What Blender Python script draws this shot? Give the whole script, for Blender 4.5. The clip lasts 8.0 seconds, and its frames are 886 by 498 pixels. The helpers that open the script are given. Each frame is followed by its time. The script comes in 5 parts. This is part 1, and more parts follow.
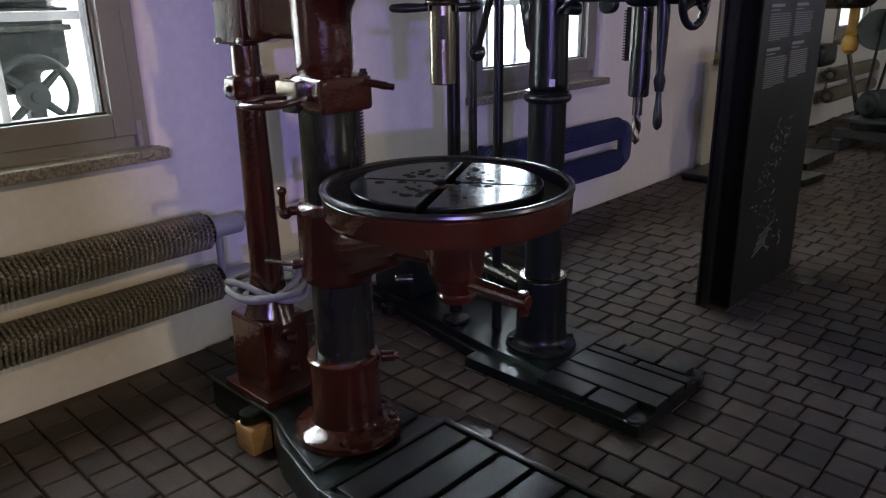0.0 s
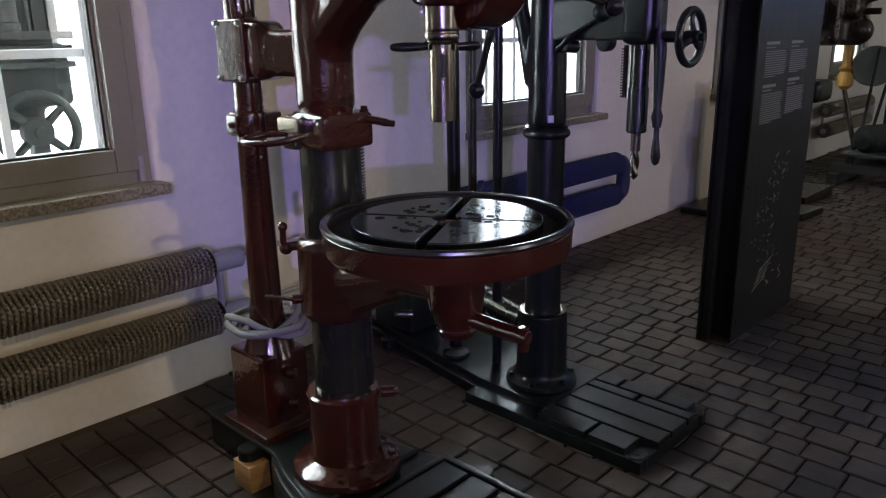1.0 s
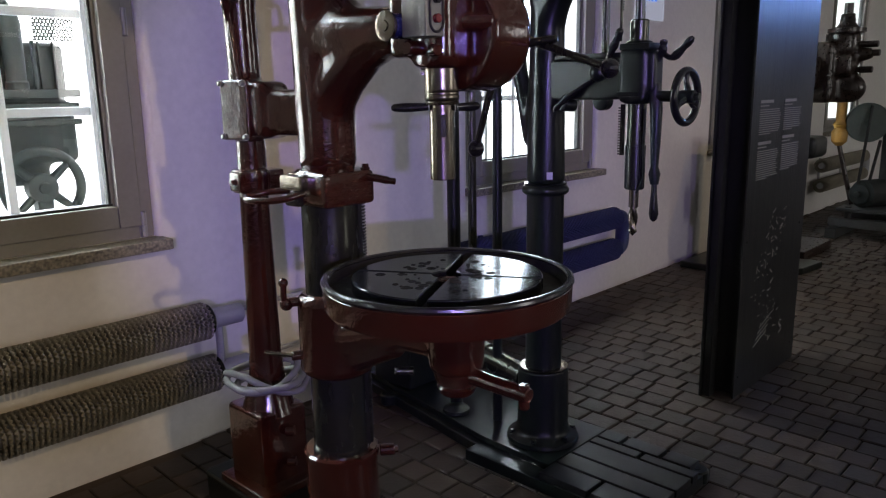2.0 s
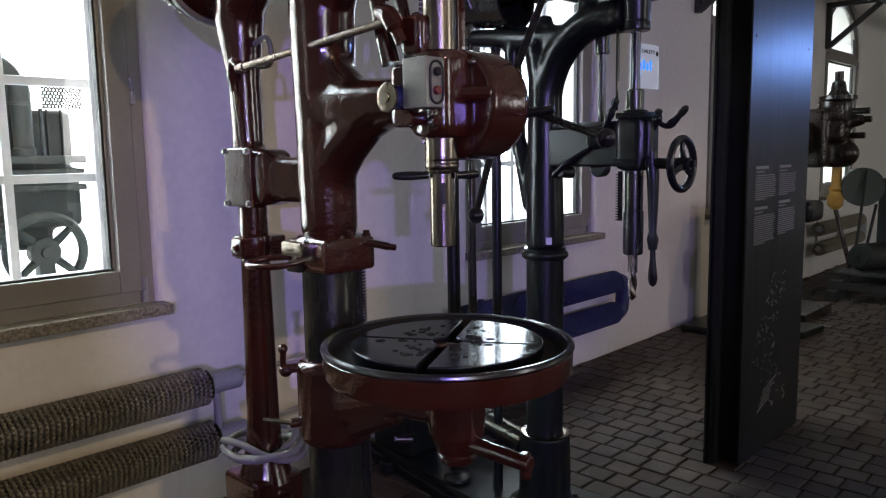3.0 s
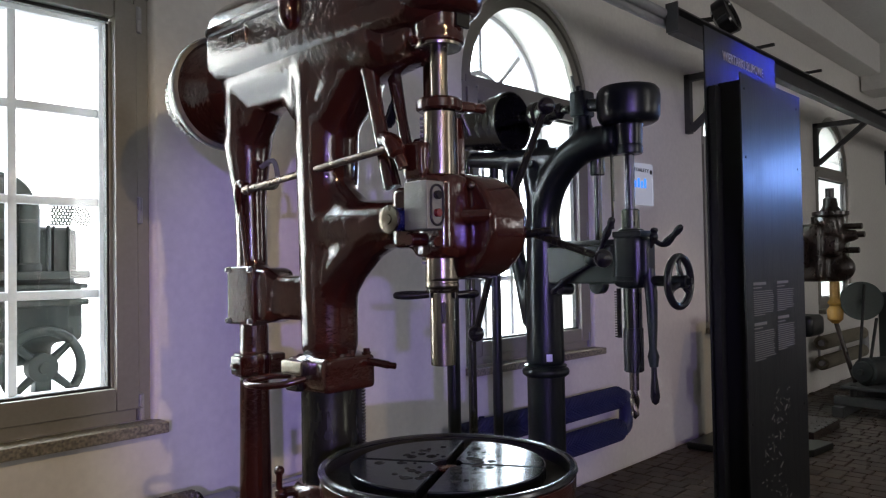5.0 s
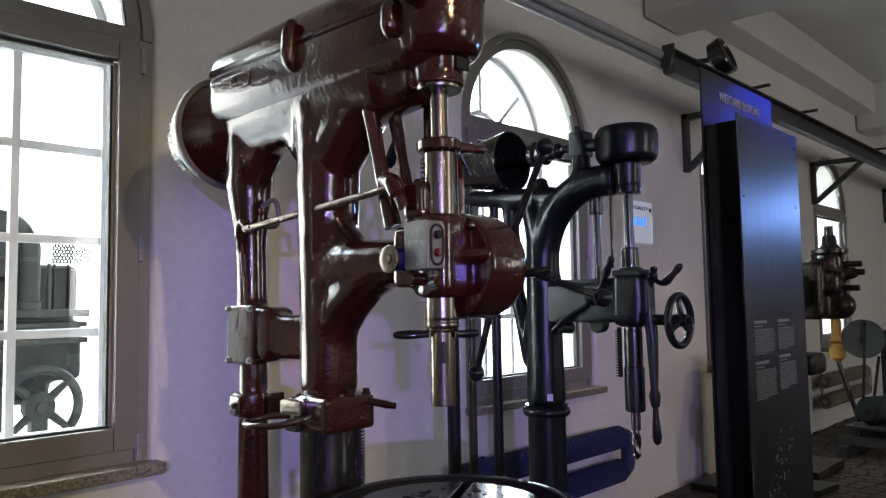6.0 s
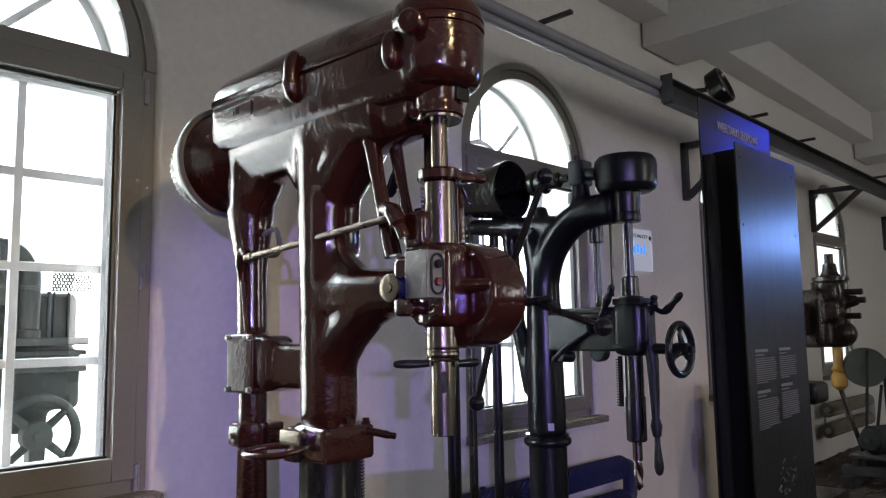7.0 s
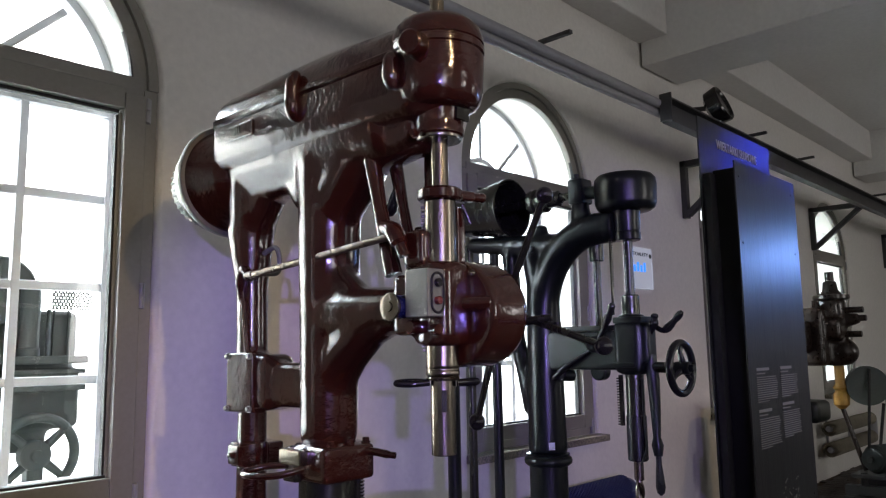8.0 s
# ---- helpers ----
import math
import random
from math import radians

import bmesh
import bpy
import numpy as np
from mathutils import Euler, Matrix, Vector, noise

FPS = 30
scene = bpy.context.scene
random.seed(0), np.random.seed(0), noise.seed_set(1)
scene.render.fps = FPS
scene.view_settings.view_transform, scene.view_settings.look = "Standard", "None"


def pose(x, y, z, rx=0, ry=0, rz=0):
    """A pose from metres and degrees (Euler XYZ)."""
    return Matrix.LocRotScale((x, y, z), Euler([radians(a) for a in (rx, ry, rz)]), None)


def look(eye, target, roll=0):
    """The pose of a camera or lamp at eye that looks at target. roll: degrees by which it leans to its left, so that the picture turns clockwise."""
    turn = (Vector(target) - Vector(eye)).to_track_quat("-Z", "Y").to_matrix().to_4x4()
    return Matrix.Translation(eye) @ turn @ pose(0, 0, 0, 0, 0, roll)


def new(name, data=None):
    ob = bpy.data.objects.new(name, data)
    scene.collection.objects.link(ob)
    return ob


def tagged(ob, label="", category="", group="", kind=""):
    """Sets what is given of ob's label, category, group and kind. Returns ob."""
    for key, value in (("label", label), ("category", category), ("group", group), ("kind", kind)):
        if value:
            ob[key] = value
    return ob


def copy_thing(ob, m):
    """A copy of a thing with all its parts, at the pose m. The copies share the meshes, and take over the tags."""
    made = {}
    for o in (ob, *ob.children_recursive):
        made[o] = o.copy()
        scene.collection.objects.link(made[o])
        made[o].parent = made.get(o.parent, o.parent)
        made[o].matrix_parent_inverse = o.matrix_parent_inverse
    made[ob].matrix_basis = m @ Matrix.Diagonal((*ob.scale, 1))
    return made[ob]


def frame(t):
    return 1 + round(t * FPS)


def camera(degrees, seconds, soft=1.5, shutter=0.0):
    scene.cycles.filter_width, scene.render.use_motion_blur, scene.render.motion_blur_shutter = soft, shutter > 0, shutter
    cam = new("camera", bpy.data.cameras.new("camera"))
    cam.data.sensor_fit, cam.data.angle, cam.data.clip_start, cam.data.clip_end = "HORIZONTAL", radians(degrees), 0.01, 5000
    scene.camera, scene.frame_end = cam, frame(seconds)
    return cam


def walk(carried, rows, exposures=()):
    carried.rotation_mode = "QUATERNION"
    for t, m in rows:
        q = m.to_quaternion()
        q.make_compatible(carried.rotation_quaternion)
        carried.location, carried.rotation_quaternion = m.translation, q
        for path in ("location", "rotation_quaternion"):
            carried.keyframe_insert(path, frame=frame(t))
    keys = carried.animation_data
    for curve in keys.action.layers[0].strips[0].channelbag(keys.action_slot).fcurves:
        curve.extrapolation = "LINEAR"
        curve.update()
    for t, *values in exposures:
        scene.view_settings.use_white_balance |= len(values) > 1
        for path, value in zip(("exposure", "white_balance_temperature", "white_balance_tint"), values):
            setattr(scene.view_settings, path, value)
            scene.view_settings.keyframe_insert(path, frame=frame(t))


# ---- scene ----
# A hall of old machine tools: two column drilling machines by an arched window wall.
cam = camera(61.34, 8.0, soft=1.2)
walk(cam, [
    (0.00, pose(0.1028, 0.0993, 1.4375, 71.308, 0.915, -46.309)),
    (0.25, pose(0.1024, 0.0989, 1.4386, 71.720, 0.917, -46.318)),
    (0.50, pose(0.1018, 0.0983, 1.4400, 72.305, 0.921, -46.320)),
    (0.75, pose(0.1011, 0.0976, 1.4418, 73.026, 0.924, -46.319)),
    (1.00, pose(0.1002, 0.0968, 1.4438, 73.858, 0.928, -46.317)),
    (1.25, pose(0.0992, 0.0958, 1.4460, 74.780, 0.932, -46.314)),
    (1.75, pose(0.0969, 0.0936, 1.4509, 76.841, 0.941, -46.310)),
    (2.25, pose(0.0943, 0.0910, 1.4562, 79.114, 0.949, -46.307)),
    (2.50, pose(0.0928, 0.0896, 1.4589, 80.303, 0.952, -46.306)),
    (3.00, pose(0.0897, 0.0866, 1.4643, 82.728, 0.958, -46.304)),
    (3.50, pose(0.0865, 0.0835, 1.4694, 85.133, 0.963, -46.301)),
    (4.00, pose(0.0833, 0.0804, 1.4741, 87.419, 0.965, -46.297)),
    (4.50, pose(0.0803, 0.0775, 1.4783, 89.499, 0.966, -46.294)),
    (5.00, pose(0.0775, 0.0749, 1.4817, 91.318, 0.966, -46.291)),
    (5.25, pose(0.0763, 0.0737, 1.4833, 92.123, 0.966, -46.290)),
    (5.75, pose(0.0741, 0.0715, 1.4858, 93.538, 0.964, -46.287)),
    (6.25, pose(0.0722, 0.0697, 1.4880, 94.738, 0.963, -46.283)),
    (6.50, pose(0.0713, 0.0688, 1.4889, 95.278, 0.962, -46.279)),
    (7.00, pose(0.0697, 0.0673, 1.4906, 96.268, 0.960, -46.268)),
    (7.50, pose(0.0683, 0.0659, 1.4920, 97.113, 0.959, -46.255)),
    (8.00, pose(0.0674, 0.0651, 1.4928, 97.624, 0.958, -46.249)),
], exposures=[(0.0, 2.40), (4.0, 2.46), (8.0, 2.52)])

WALL_Y = 2.93          # inner face of the window wall
WIN_X = (-5.60, -2.43, 0.75, 3.925, 7.05, 10.05)
WIN_HALF, SILL_Z, SPRING_Z = 0.665, 0.90, 2.56
X1, Y1 = 1.368, 1.75   # axis of the red machine's column
X2, Y2 = 2.39, 1.757   # axis of the black machine's column

# ---------------------------------------------------------------- light
world = bpy.data.worlds.new("overcast")
scene.world = world
world.use_nodes = True
wn = world.node_tree.nodes
sky = wn.new("ShaderNodeTexSky")
sky.sky_type, sky.sun_disc = "NISHITA", False
sky.sun_elevation, sky.sun_rotation, sky.dust_density = radians(35), radians(200), 4.0
wn["Background"].inputs["Strength"].default_value = 0.12
world.node_tree.links.new(sky.outputs["Color"], wn["Background"].inputs["Color"])


def area_lamp(name, eye, target, width, height, watts, colour):
    data = bpy.data.lights.new(name, "AREA")
    data.shape, data.size, data.size_y, data.energy, data.color = "RECTANGLE", width, height, watts, colour
    ob = new(name, data)
    ob.matrix_world = look(eye, target)
    return ob


def spot_lamp(name, eye, target, watts, colour, angle, blend=0.4, radius=0.04):
    data = bpy.data.lights.new(name, "SPOT")
    data.energy, data.color, data.spot_size, data.spot_blend, data.shadow_soft_size = watts, colour, radians(angle), blend, radius
    ob = new(name, data)
    ob.matrix_world = look(eye, target)
    return ob


# the soft sun of a bright overcast day, over the roof on to the yard
sun = bpy.data.lights.new("sun", "SUN")
sun.energy, sun.angle, sun.color = 5.0, radians(12), (0.86, 0.94, 1.0)
new("sun", sun).matrix_world = look((0, 0, 0), (0.25, 0.80, -0.62))
# area lamps outside stand in for sky light that falls steeply through the windows
for wx in WIN_X:
    area_lamp("window_daylight", (wx, 5.5, 6.2), (wx, 2.0, 0.7), 2.4, 1.8, 52, (0.97, 0.97, 0.95))
# fill lamps added before assumed, unseen windows in the opposite wall
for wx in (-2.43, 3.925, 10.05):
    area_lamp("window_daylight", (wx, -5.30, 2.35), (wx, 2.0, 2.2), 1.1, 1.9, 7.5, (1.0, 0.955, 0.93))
# stage lamps: violet wash, warm spots, blue accents
SPOTS = [
    ((-2.4, -3.1, 1.80), (2.95, 2.93, 1.15), 106, (0.37, 0.26, 1.0), 23.5, 0.5, 0.05),
    ((0.20, -3.25, 3.66), (1.15, 2.93, 0.95), 47, (1.0, 0.71, 0.38), 27, 0.6, 0.06),
    ((6.9, -0.9, 3.55), (5.3, 2.93, 0.0), 10, (1.0, 0.70, 0.34), 40, 0.6, 0.04),
    ((7.05, 0.45, 2.27), (3.80, 1.25, 1.70), 11, (0.22, 0.40, 1.0), 60, 0.85, 0.12),
    ((11.0, -0.75, 4.20), (4.17, 1.54, 2.46), 26, (0.04, 0.07, 1.0), 4.6, 0.7, 0.06),
    # extra violet lamp, added only to spread lilac over the right-hand wall
    ((1.0, -4.2, 3.60), (5.70, 2.93, 1.45), 42, (0.44, 0.30, 1.0), 25, 0.7, 0.08),
]
for eye, target, watts, colour, angle, blend, radius in SPOTS:
    spot_lamp("stage_light", eye, target, watts, colour, angle, blend, radius)

# ---------------------------------------------------------------- materials
def mat(name, base, rough=0.5, metal=0.0, vary=0.25, scale=6.0, fine=60.0, bump=0.05, fine_bump=0.3, tint=None, coat=0.0,
        per_object=0.0, per_island=0.0, spread=0.12, stretch=(1, 1, 1)):
    """A surface with variation at two scales: broad stains towards tint, and a fine grain that also gives relief."""
    m = bpy.data.materials.new(name)
    m.use_nodes = True
    n, link = m.node_tree.nodes, m.node_tree.links.new
    b = n["Principled BSDF"]
    tc = n.new("ShaderNodeTexCoord")
    mp = n.new("ShaderNodeMapping")
    mp.inputs["Scale"].default_value = stretch
    link(tc.outputs["Object"], mp.inputs["Vector"])
    broad, grain = n.new("ShaderNodeTexNoise"), n.new("ShaderNodeTexNoise")
    for tex, sc, det in ((broad, scale, 5), (grain, fine, 4)):
        tex.inputs["Scale"].default_value, tex.inputs["Detail"].default_value = sc, det
        link(mp.outputs["Vector"], tex.inputs["Vector"])
    tint = tint or tuple(c * 0.45 for c in base)
    ramp = n.new("ShaderNodeMapRange")
    ramp.inputs["From Min"].default_value, ramp.inputs["From Max"].default_value = 0.38, 0.68
    link(broad.outputs["Fac"], ramp.inputs["Value"])
    amount = n.new("ShaderNodeMath")
    amount.operation = "MULTIPLY"
    amount.inputs[1].default_value = vary
    link(ramp.outputs["Result"], amount.inputs[0])
    mix = n.new("ShaderNodeMix")
    mix.data_type = "RGBA"
    mix.inputs["A"].default_value, mix.inputs["B"].default_value = (*base, 1), (*tint, 1)
    link(amount.outputs[0], mix.inputs["Factor"])
    hsv = n.new("ShaderNodeHueSaturation")
    link(mix.outputs["Result"], hsv.inputs["Color"])
    value = n.new("ShaderNodeMapRange")
    value.inputs["To Min"].default_value, value.inputs["To Max"].default_value = 1 - vary, 1 + vary
    link(grain.outputs["Fac"], value.inputs["Value"])
    last = value.outputs["Result"]
    if per_object or per_island:
        rnd = n.new("ShaderNodeObjectInfo").outputs["Random"] if per_object else n.new("ShaderNodeNewGeometry").outputs["Random Per Island"]
        r2 = n.new("ShaderNodeMapRange")
        k = per_object or per_island
        r2.inputs["To Min"].default_value, r2.inputs["To Max"].default_value = 1 - k, 1 + k
        link(rnd, r2.inputs["Value"])
        mul = n.new("ShaderNodeMath")
        mul.operation = "MULTIPLY"
        link(last, mul.inputs[0]), link(r2.outputs["Result"], mul.inputs[1])
        last = mul.outputs[0]
    link(last, hsv.inputs["Value"])
    link(hsv.outputs["Color"], b.inputs["Base Color"])
    rr = n.new("ShaderNodeMapRange")
    rr.inputs["To Min"].default_value, rr.inputs["To Max"].default_value = max(0.03, rough - spread), min(1, rough + spread)
    link(grain.outputs["Fac"], rr.inputs["Value"])
    link(rr.outputs["Result"], b.inputs["Roughness"])
    b.inputs["Metallic"].default_value, b.inputs["Coat Weight"].default_value = metal, coat
    b.inputs["Coat Roughness"].default_value = 0.06
    if bump or fine_bump:
        b1, b2 = n.new("ShaderNodeBump"), n.new("ShaderNodeBump")
        b1.inputs["Strength"].default_value, b1.inputs["Distance"].default_value = bump, 0.02
        b2.inputs["Strength"].default_value, b2.inputs["Distance"].default_value = fine_bump, 0.002
        link(broad.outputs["Fac"], b1.inputs["Height"]), link(grain.outputs["Fac"], b2.inputs["Height"])
        link(b1.outputs["Normal"], b2.inputs["Normal"]), link(b2.outputs["Normal"], b.inputs["Normal"]), link(b2.outputs["Normal"], b.inputs["Coat Normal"])
    return m


PLASTER = mat("wall_plaster", (0.80, 0.78, 0.74), 0.75, vary=0.10, scale=1.4, fine=35, bump=0.12, fine_bump=0.25, tint=(0.66, 0.64, 0.60))
CEILING = mat("ceiling_paint", (0.76, 0.75, 0.73), 0.8, vary=0.10, scale=1.0, fine=25, bump=0.05, fine_bump=0.2)
BLOCK = mat("floor_block", (0.047, 0.031, 0.022), 0.58, vary=0.35, scale=7, fine=70, bump=0.25, fine_bump=0.5, tint=(0.030, 0.022, 0.018), per_object=0.38)
BLOCK_FAR = mat("floor_block_far", (0.047, 0.031, 0.022), 0.58, vary=0.35, scale=7, fine=70, bump=0.25, fine_bump=0.5, tint=(0.030, 0.022, 0.018), per_island=0.38)
MORTAR = mat("floor_joint", (0.075, 0.052, 0.036), 0.95, vary=0.4, scale=9, fine=120, bump=0.3, fine_bump=0.8)
RED = mat("red_enamel", (0.039, 0.0086, 0.0048), 0.13, vary=0.3, scale=26, fine=85, bump=0.075, fine_bump=0.34, tint=(0.028, 0.0075, 0.005), coat=0.9, spread=0.08)
BLACK = mat("black_green_enamel", (0.0062, 0.0090, 0.0080), 0.31, vary=0.18, scale=18, fine=110, bump=0.014, fine_bump=0.11, tint=(0.009, 0.010, 0.009), coat=0.1, spread=0.06)
BLACK.node_tree.nodes["Principled BSDF"].inputs["Specular IOR Level"].default_value = 0.36
STEEL = mat("worn_steel", (0.25, 0.22, 0.18), 0.24, 1.0, vary=0.10, scale=5, fine=40, bump=0.01, fine_bump=0.03, tint=(0.28, 0.23, 0.17), stretch=(1, 1, 0.25))
DARKSTEEL = mat("dark_oiled_steel", (0.070, 0.072, 0.058), 0.25, 0.85, vary=0.08, scale=5, fine=40, bump=0.0, fine_bump=0.02, tint=(0.035, 0.032, 0.026), stretch=(1, 1, 0.3))
# the bluish cast of reflected daylight is mixed into this base colour
TABLESTEEL = mat("oiled_table_iron", (0.055, 0.062, 0.074), 0.15, 0.9, vary=0.3, scale=9, fine=55, bump=0.0, fine_bump=0.05, tint=(0.03, 0.03, 0.03))
BEDSTEEL = mat("planed_bed_iron", (0.034, 0.035, 0.038), 0.36, 0.7, vary=0.3, scale=6, fine=60, bump=0.0, fine_bump=0.05, spread=0.05, tint=(0.028, 0.028, 0.028))
RIMSTEEL = mat("worn_rim_steel", (0.085, 0.086, 0.088), 0.22, 0.9, vary=0.12, scale=20, fine=90, bump=0.0, fine_bump=0.05)
ALU = mat("cast_aluminium", (0.27, 0.27, 0.25), 0.48, 0.8, vary=0.15, scale=20, fine=160, bump=0.05, fine_bump=0.3)
BLUEDIAL = mat("dark_blue_enamel", (0.012, 0.016, 0.075), 0.25, vary=0.15, scale=20, fine=90, bump=0.01, fine_bump=0.08)
PULLEY = mat("pale_grey_green_paint", (0.095, 0.115, 0.105), 0.5, vary=0.2, scale=8, fine=60, bump=0.03, fine_bump=0.2)
SMALLPRINT = mat("faded_small_print", (0.30, 0.29, 0.265), 0.6, vary=0.12, scale=30, fine=200, bump=0, fine_bump=0)
BAKELITE = mat("black_bakelite", (0.012, 0.012, 0.013), 0.12, vary=0.2, scale=20, fine=90, bump=0.01, fine_bump=0.05)
FRAME = mat("window_frame_paint", (0.25, 0.238, 0.21), 0.40, vary=0.12, scale=5, fine=60, bump=0.02, fine_bump=0.12, tint=(0.17, 0.16, 0.14))
GRANITE = mat("speckled_granite", (0.33, 0.30, 0.23), 0.4, vary=0.9, scale=95, fine=190, bump=0.02, fine_bump=0.1, tint=(0.06, 0.055, 0.05))
PANEL = mat("blackened_steel_sheet", (0.070, 0.072, 0.075), 0.36, 0.85, vary=0.35, scale=3, fine=22, bump=0.0, fine_bump=0.35, stretch=(9, 9, 0.5))
RECESS = mat("matt_black_steel", (0.010, 0.010, 0.010), 0.6, 0.0, vary=0.2, scale=4, fine=50, bump=0.02, fine_bump=0.1)
RODSTEEL = mat("brown_worn_steel", (0.15, 0.12, 0.095), 0.30, 0.8, vary=0.2, scale=8, fine=50, bump=0.01, fine_bump=0.05, tint=(0.06, 0.035, 0.025))
# black for the oily channel and for the shade inside drill dimples
OILDARK = mat("oil_and_dimple_black", (0.003, 0.003, 0.003), 0.75, 0.0, vary=0.2, scale=4, fine=50, bump=0.02, fine_bump=0.1)
LETTER = mat("cream_lettering", (0.62, 0.60, 0.54), 0.6, vary=0.08, scale=30, fine=200, bump=0, fine_bump=0)
GALV = mat("galvanised_fin", (0.26, 0.235, 0.18), 0.5, 0.4, vary=0.35, scale=14, fine=120, bump=0.05, fine_bump=0.25, tint=(0.13, 0.115, 0.09))
# dark blue colours, used on the second radiator only
BLUEFIN = mat("dark_blue_fin", (0.032, 0.040, 0.11), 0.45, 0.3, vary=0.3, scale=14, fine=120, bump=0.05, fine_bump=0.25)
BLUEPIPE = mat("dark_blue_pipe", (0.035, 0.043, 0.125), 0.4, vary=0.2, scale=10, fine=80, bump=0.03, fine_bump=0.15)
PIPE = mat("grey_painted_pipe", (0.36, 0.36, 0.38), 0.45, vary=0.15, scale=10, fine=80, bump=0.03, fine_bump=0.15)
CABLE = mat("grey_rubber_cable", (0.22, 0.215, 0.18), 0.6, vary=0.15, scale=16, fine=120, bump=0.03, fine_bump=0.2)
WOOD = mat("pine_block", (0.42, 0.24, 0.10), 0.65, vary=0.35, scale=5, fine=40, bump=0.05, fine_bump=0.4, stretch=(1, 1, 8))
BEAM = mat("dark_painted_steel", (0.055, 0.056, 0.058), 0.5, vary=0.3, scale=4, fine=50, bump=0.05, fine_bump=0.2)
BROWN = mat("brown_black_enamel", (0.022, 0.012, 0.009), 0.3, vary=0.4, scale=8, fine=45, bump=0.12, fine_bump=0.3, coat=0.3)
YELLOW = mat("yellow_brass_paint", (0.50, 0.27, 0.05), 0.4, vary=0.25, scale=14, fine=80, bump=0.03, fine_bump=0.15)
GREYGREEN = mat("weathered_grey_green_iron", (0.017, 0.022, 0.021), 0.6, vary=0.4, scale=4, fine=40, bump=0.12, fine_bump=0.4, tint=(0.025, 0.024, 0.02))
# weathered iron; the building's shade is put into its dark base colour
YARDIRON = mat("weathered_shaded_iron", (0.0085, 0.0110, 0.0105), 0.6, vary=0.45, scale=7, fine=60, bump=0.05, fine_bump=0.3, tint=(0.020, 0.017, 0.014))
YARDIRON.node_tree.nodes["Principled BSDF"].inputs["Specular IOR Level"].default_value = 0.12
REDBUTTON = mat("red_button", (0.13, 0.012, 0.014), 0.25, vary=0.1, bump=0, fine_bump=0.05)
PAPER = mat("white_card", (0.75, 0.76, 0.80), 0.3, vary=0.05, scale=10, fine=60, bump=0.02, fine_bump=0.05)
INKBLUE = mat("blue_print", (0.04, 0.14, 0.62), 0.35, vary=0.1, scale=20, fine=90, bump=0, fine_bump=0)
SNOW = mat("pale_yard_concrete", (0.62, 0.62, 0.60), 0.85, vary=0.2, scale=2, fine=30, bump=0.1, fine_bump=0.4)
FACADE = mat("pale_render_facade", (0.78, 0.77, 0.74), 0.85, vary=0.08, scale=1, fine=20, bump=0.05, fine_bump=0.3)

GLASS = bpy.data.materials.new("window_glass")
GLASS.use_nodes = True
gb = GLASS.node_tree.nodes["Principled BSDF"]
gb.inputs["Base Color"].default_value, gb.inputs["Roughness"].default_value = (0.94, 0.97, 0.96, 1), 0.0
gb.inputs["Transmission Weight"].default_value, gb.inputs["IOR"].default_value = 1.0, 1.45

def glow(name, colour, strength, base=0.5):
    m = bpy.data.materials.new(name)
    m.use_nodes = True
    p = m.node_tree.nodes["Principled BSDF"]
    p.inputs["Base Color"].default_value, p.inputs["Roughness"].default_value = (base, base, base, 1), 0.15
    p.inputs["Emission Color"].default_value, p.inputs["Emission Strength"].default_value = (*colour, 1), strength
    return m


# plain white card; a faint glow is added in place of light on it
GLOWCARD = glow("glowing_sign_face", (0.72, 0.78, 1.0), 0.055)
LITBLUE = glow("lit_blue_sign", (0.02, 0.20, 1.0), 0.30, 0.03)

HAZE = bpy.data.materials.new("bright_overcast_distance")
HAZE.use_nodes = True
hb = HAZE.node_tree.nodes["Principled BSDF"]
hb.inputs["Base Color"].default_value = (0.0, 0.0, 0.0, 1)
hb.inputs["Emission Color"].default_value, hb.inputs["Emission Strength"].default_value = (0.78, 0.89, 1.0, 1), 5.5


# ---------------------------------------------------------------- shapes
def frame_to(p0, p1):
    """The pose at p0 whose z points to p1, and the distance."""
    p0, p1 = Vector(p0), Vector(p1)
    d = p1 - p0
    return Matrix.Translation(p0) @ d.to_track_quat("Z", "Y").to_matrix().to_4x4(), d.length


def revolve(bm, profile, m=Matrix(), seg=32):
    """A lathe form round z from (radius, height) pairs."""
    rings = []
    for r, z in profile:
        if r < 1e-5:
            rings.append([bm.verts.new(m @ Vector((0, 0, z)))])
        else:
            rings.append([bm.verts.new(m @ Vector((r * math.cos(a), r * math.sin(a), z))) for a in (2 * math.pi * k / seg for k in range(seg))])
    for a, b in zip(rings, rings[1:]):
        for k in range(seg):
            j = (k + 1) % seg
            if len(a) == 1 and len(b) == 1:
                continue
            if len(a) == 1:
                bm.faces.new((a[0], b[k], b[j]))
            elif len(b) == 1:
                bm.faces.new((a[k], b[0], a[j]))
            else:
                bm.faces.new((a[k], b[k], b[j], a[j]))
    return bm


def rod(bm, p0, p1, r0, r1=None, seg=20, edge=0.15):
    """A round bar between two points with softened ends."""
    r1 = r0 if r1 is None else r1
    m, length = frame_to(p0, p1)
    e0, e1 = min(r0 * edge, length / 4), min(r1 * edge, length / 4)
    return revolve(bm, [(0, 0), (r0 - e0, 0), (r0, e0), (r1, length - e1), (r1 - e1, length), (0, length)], m, seg)


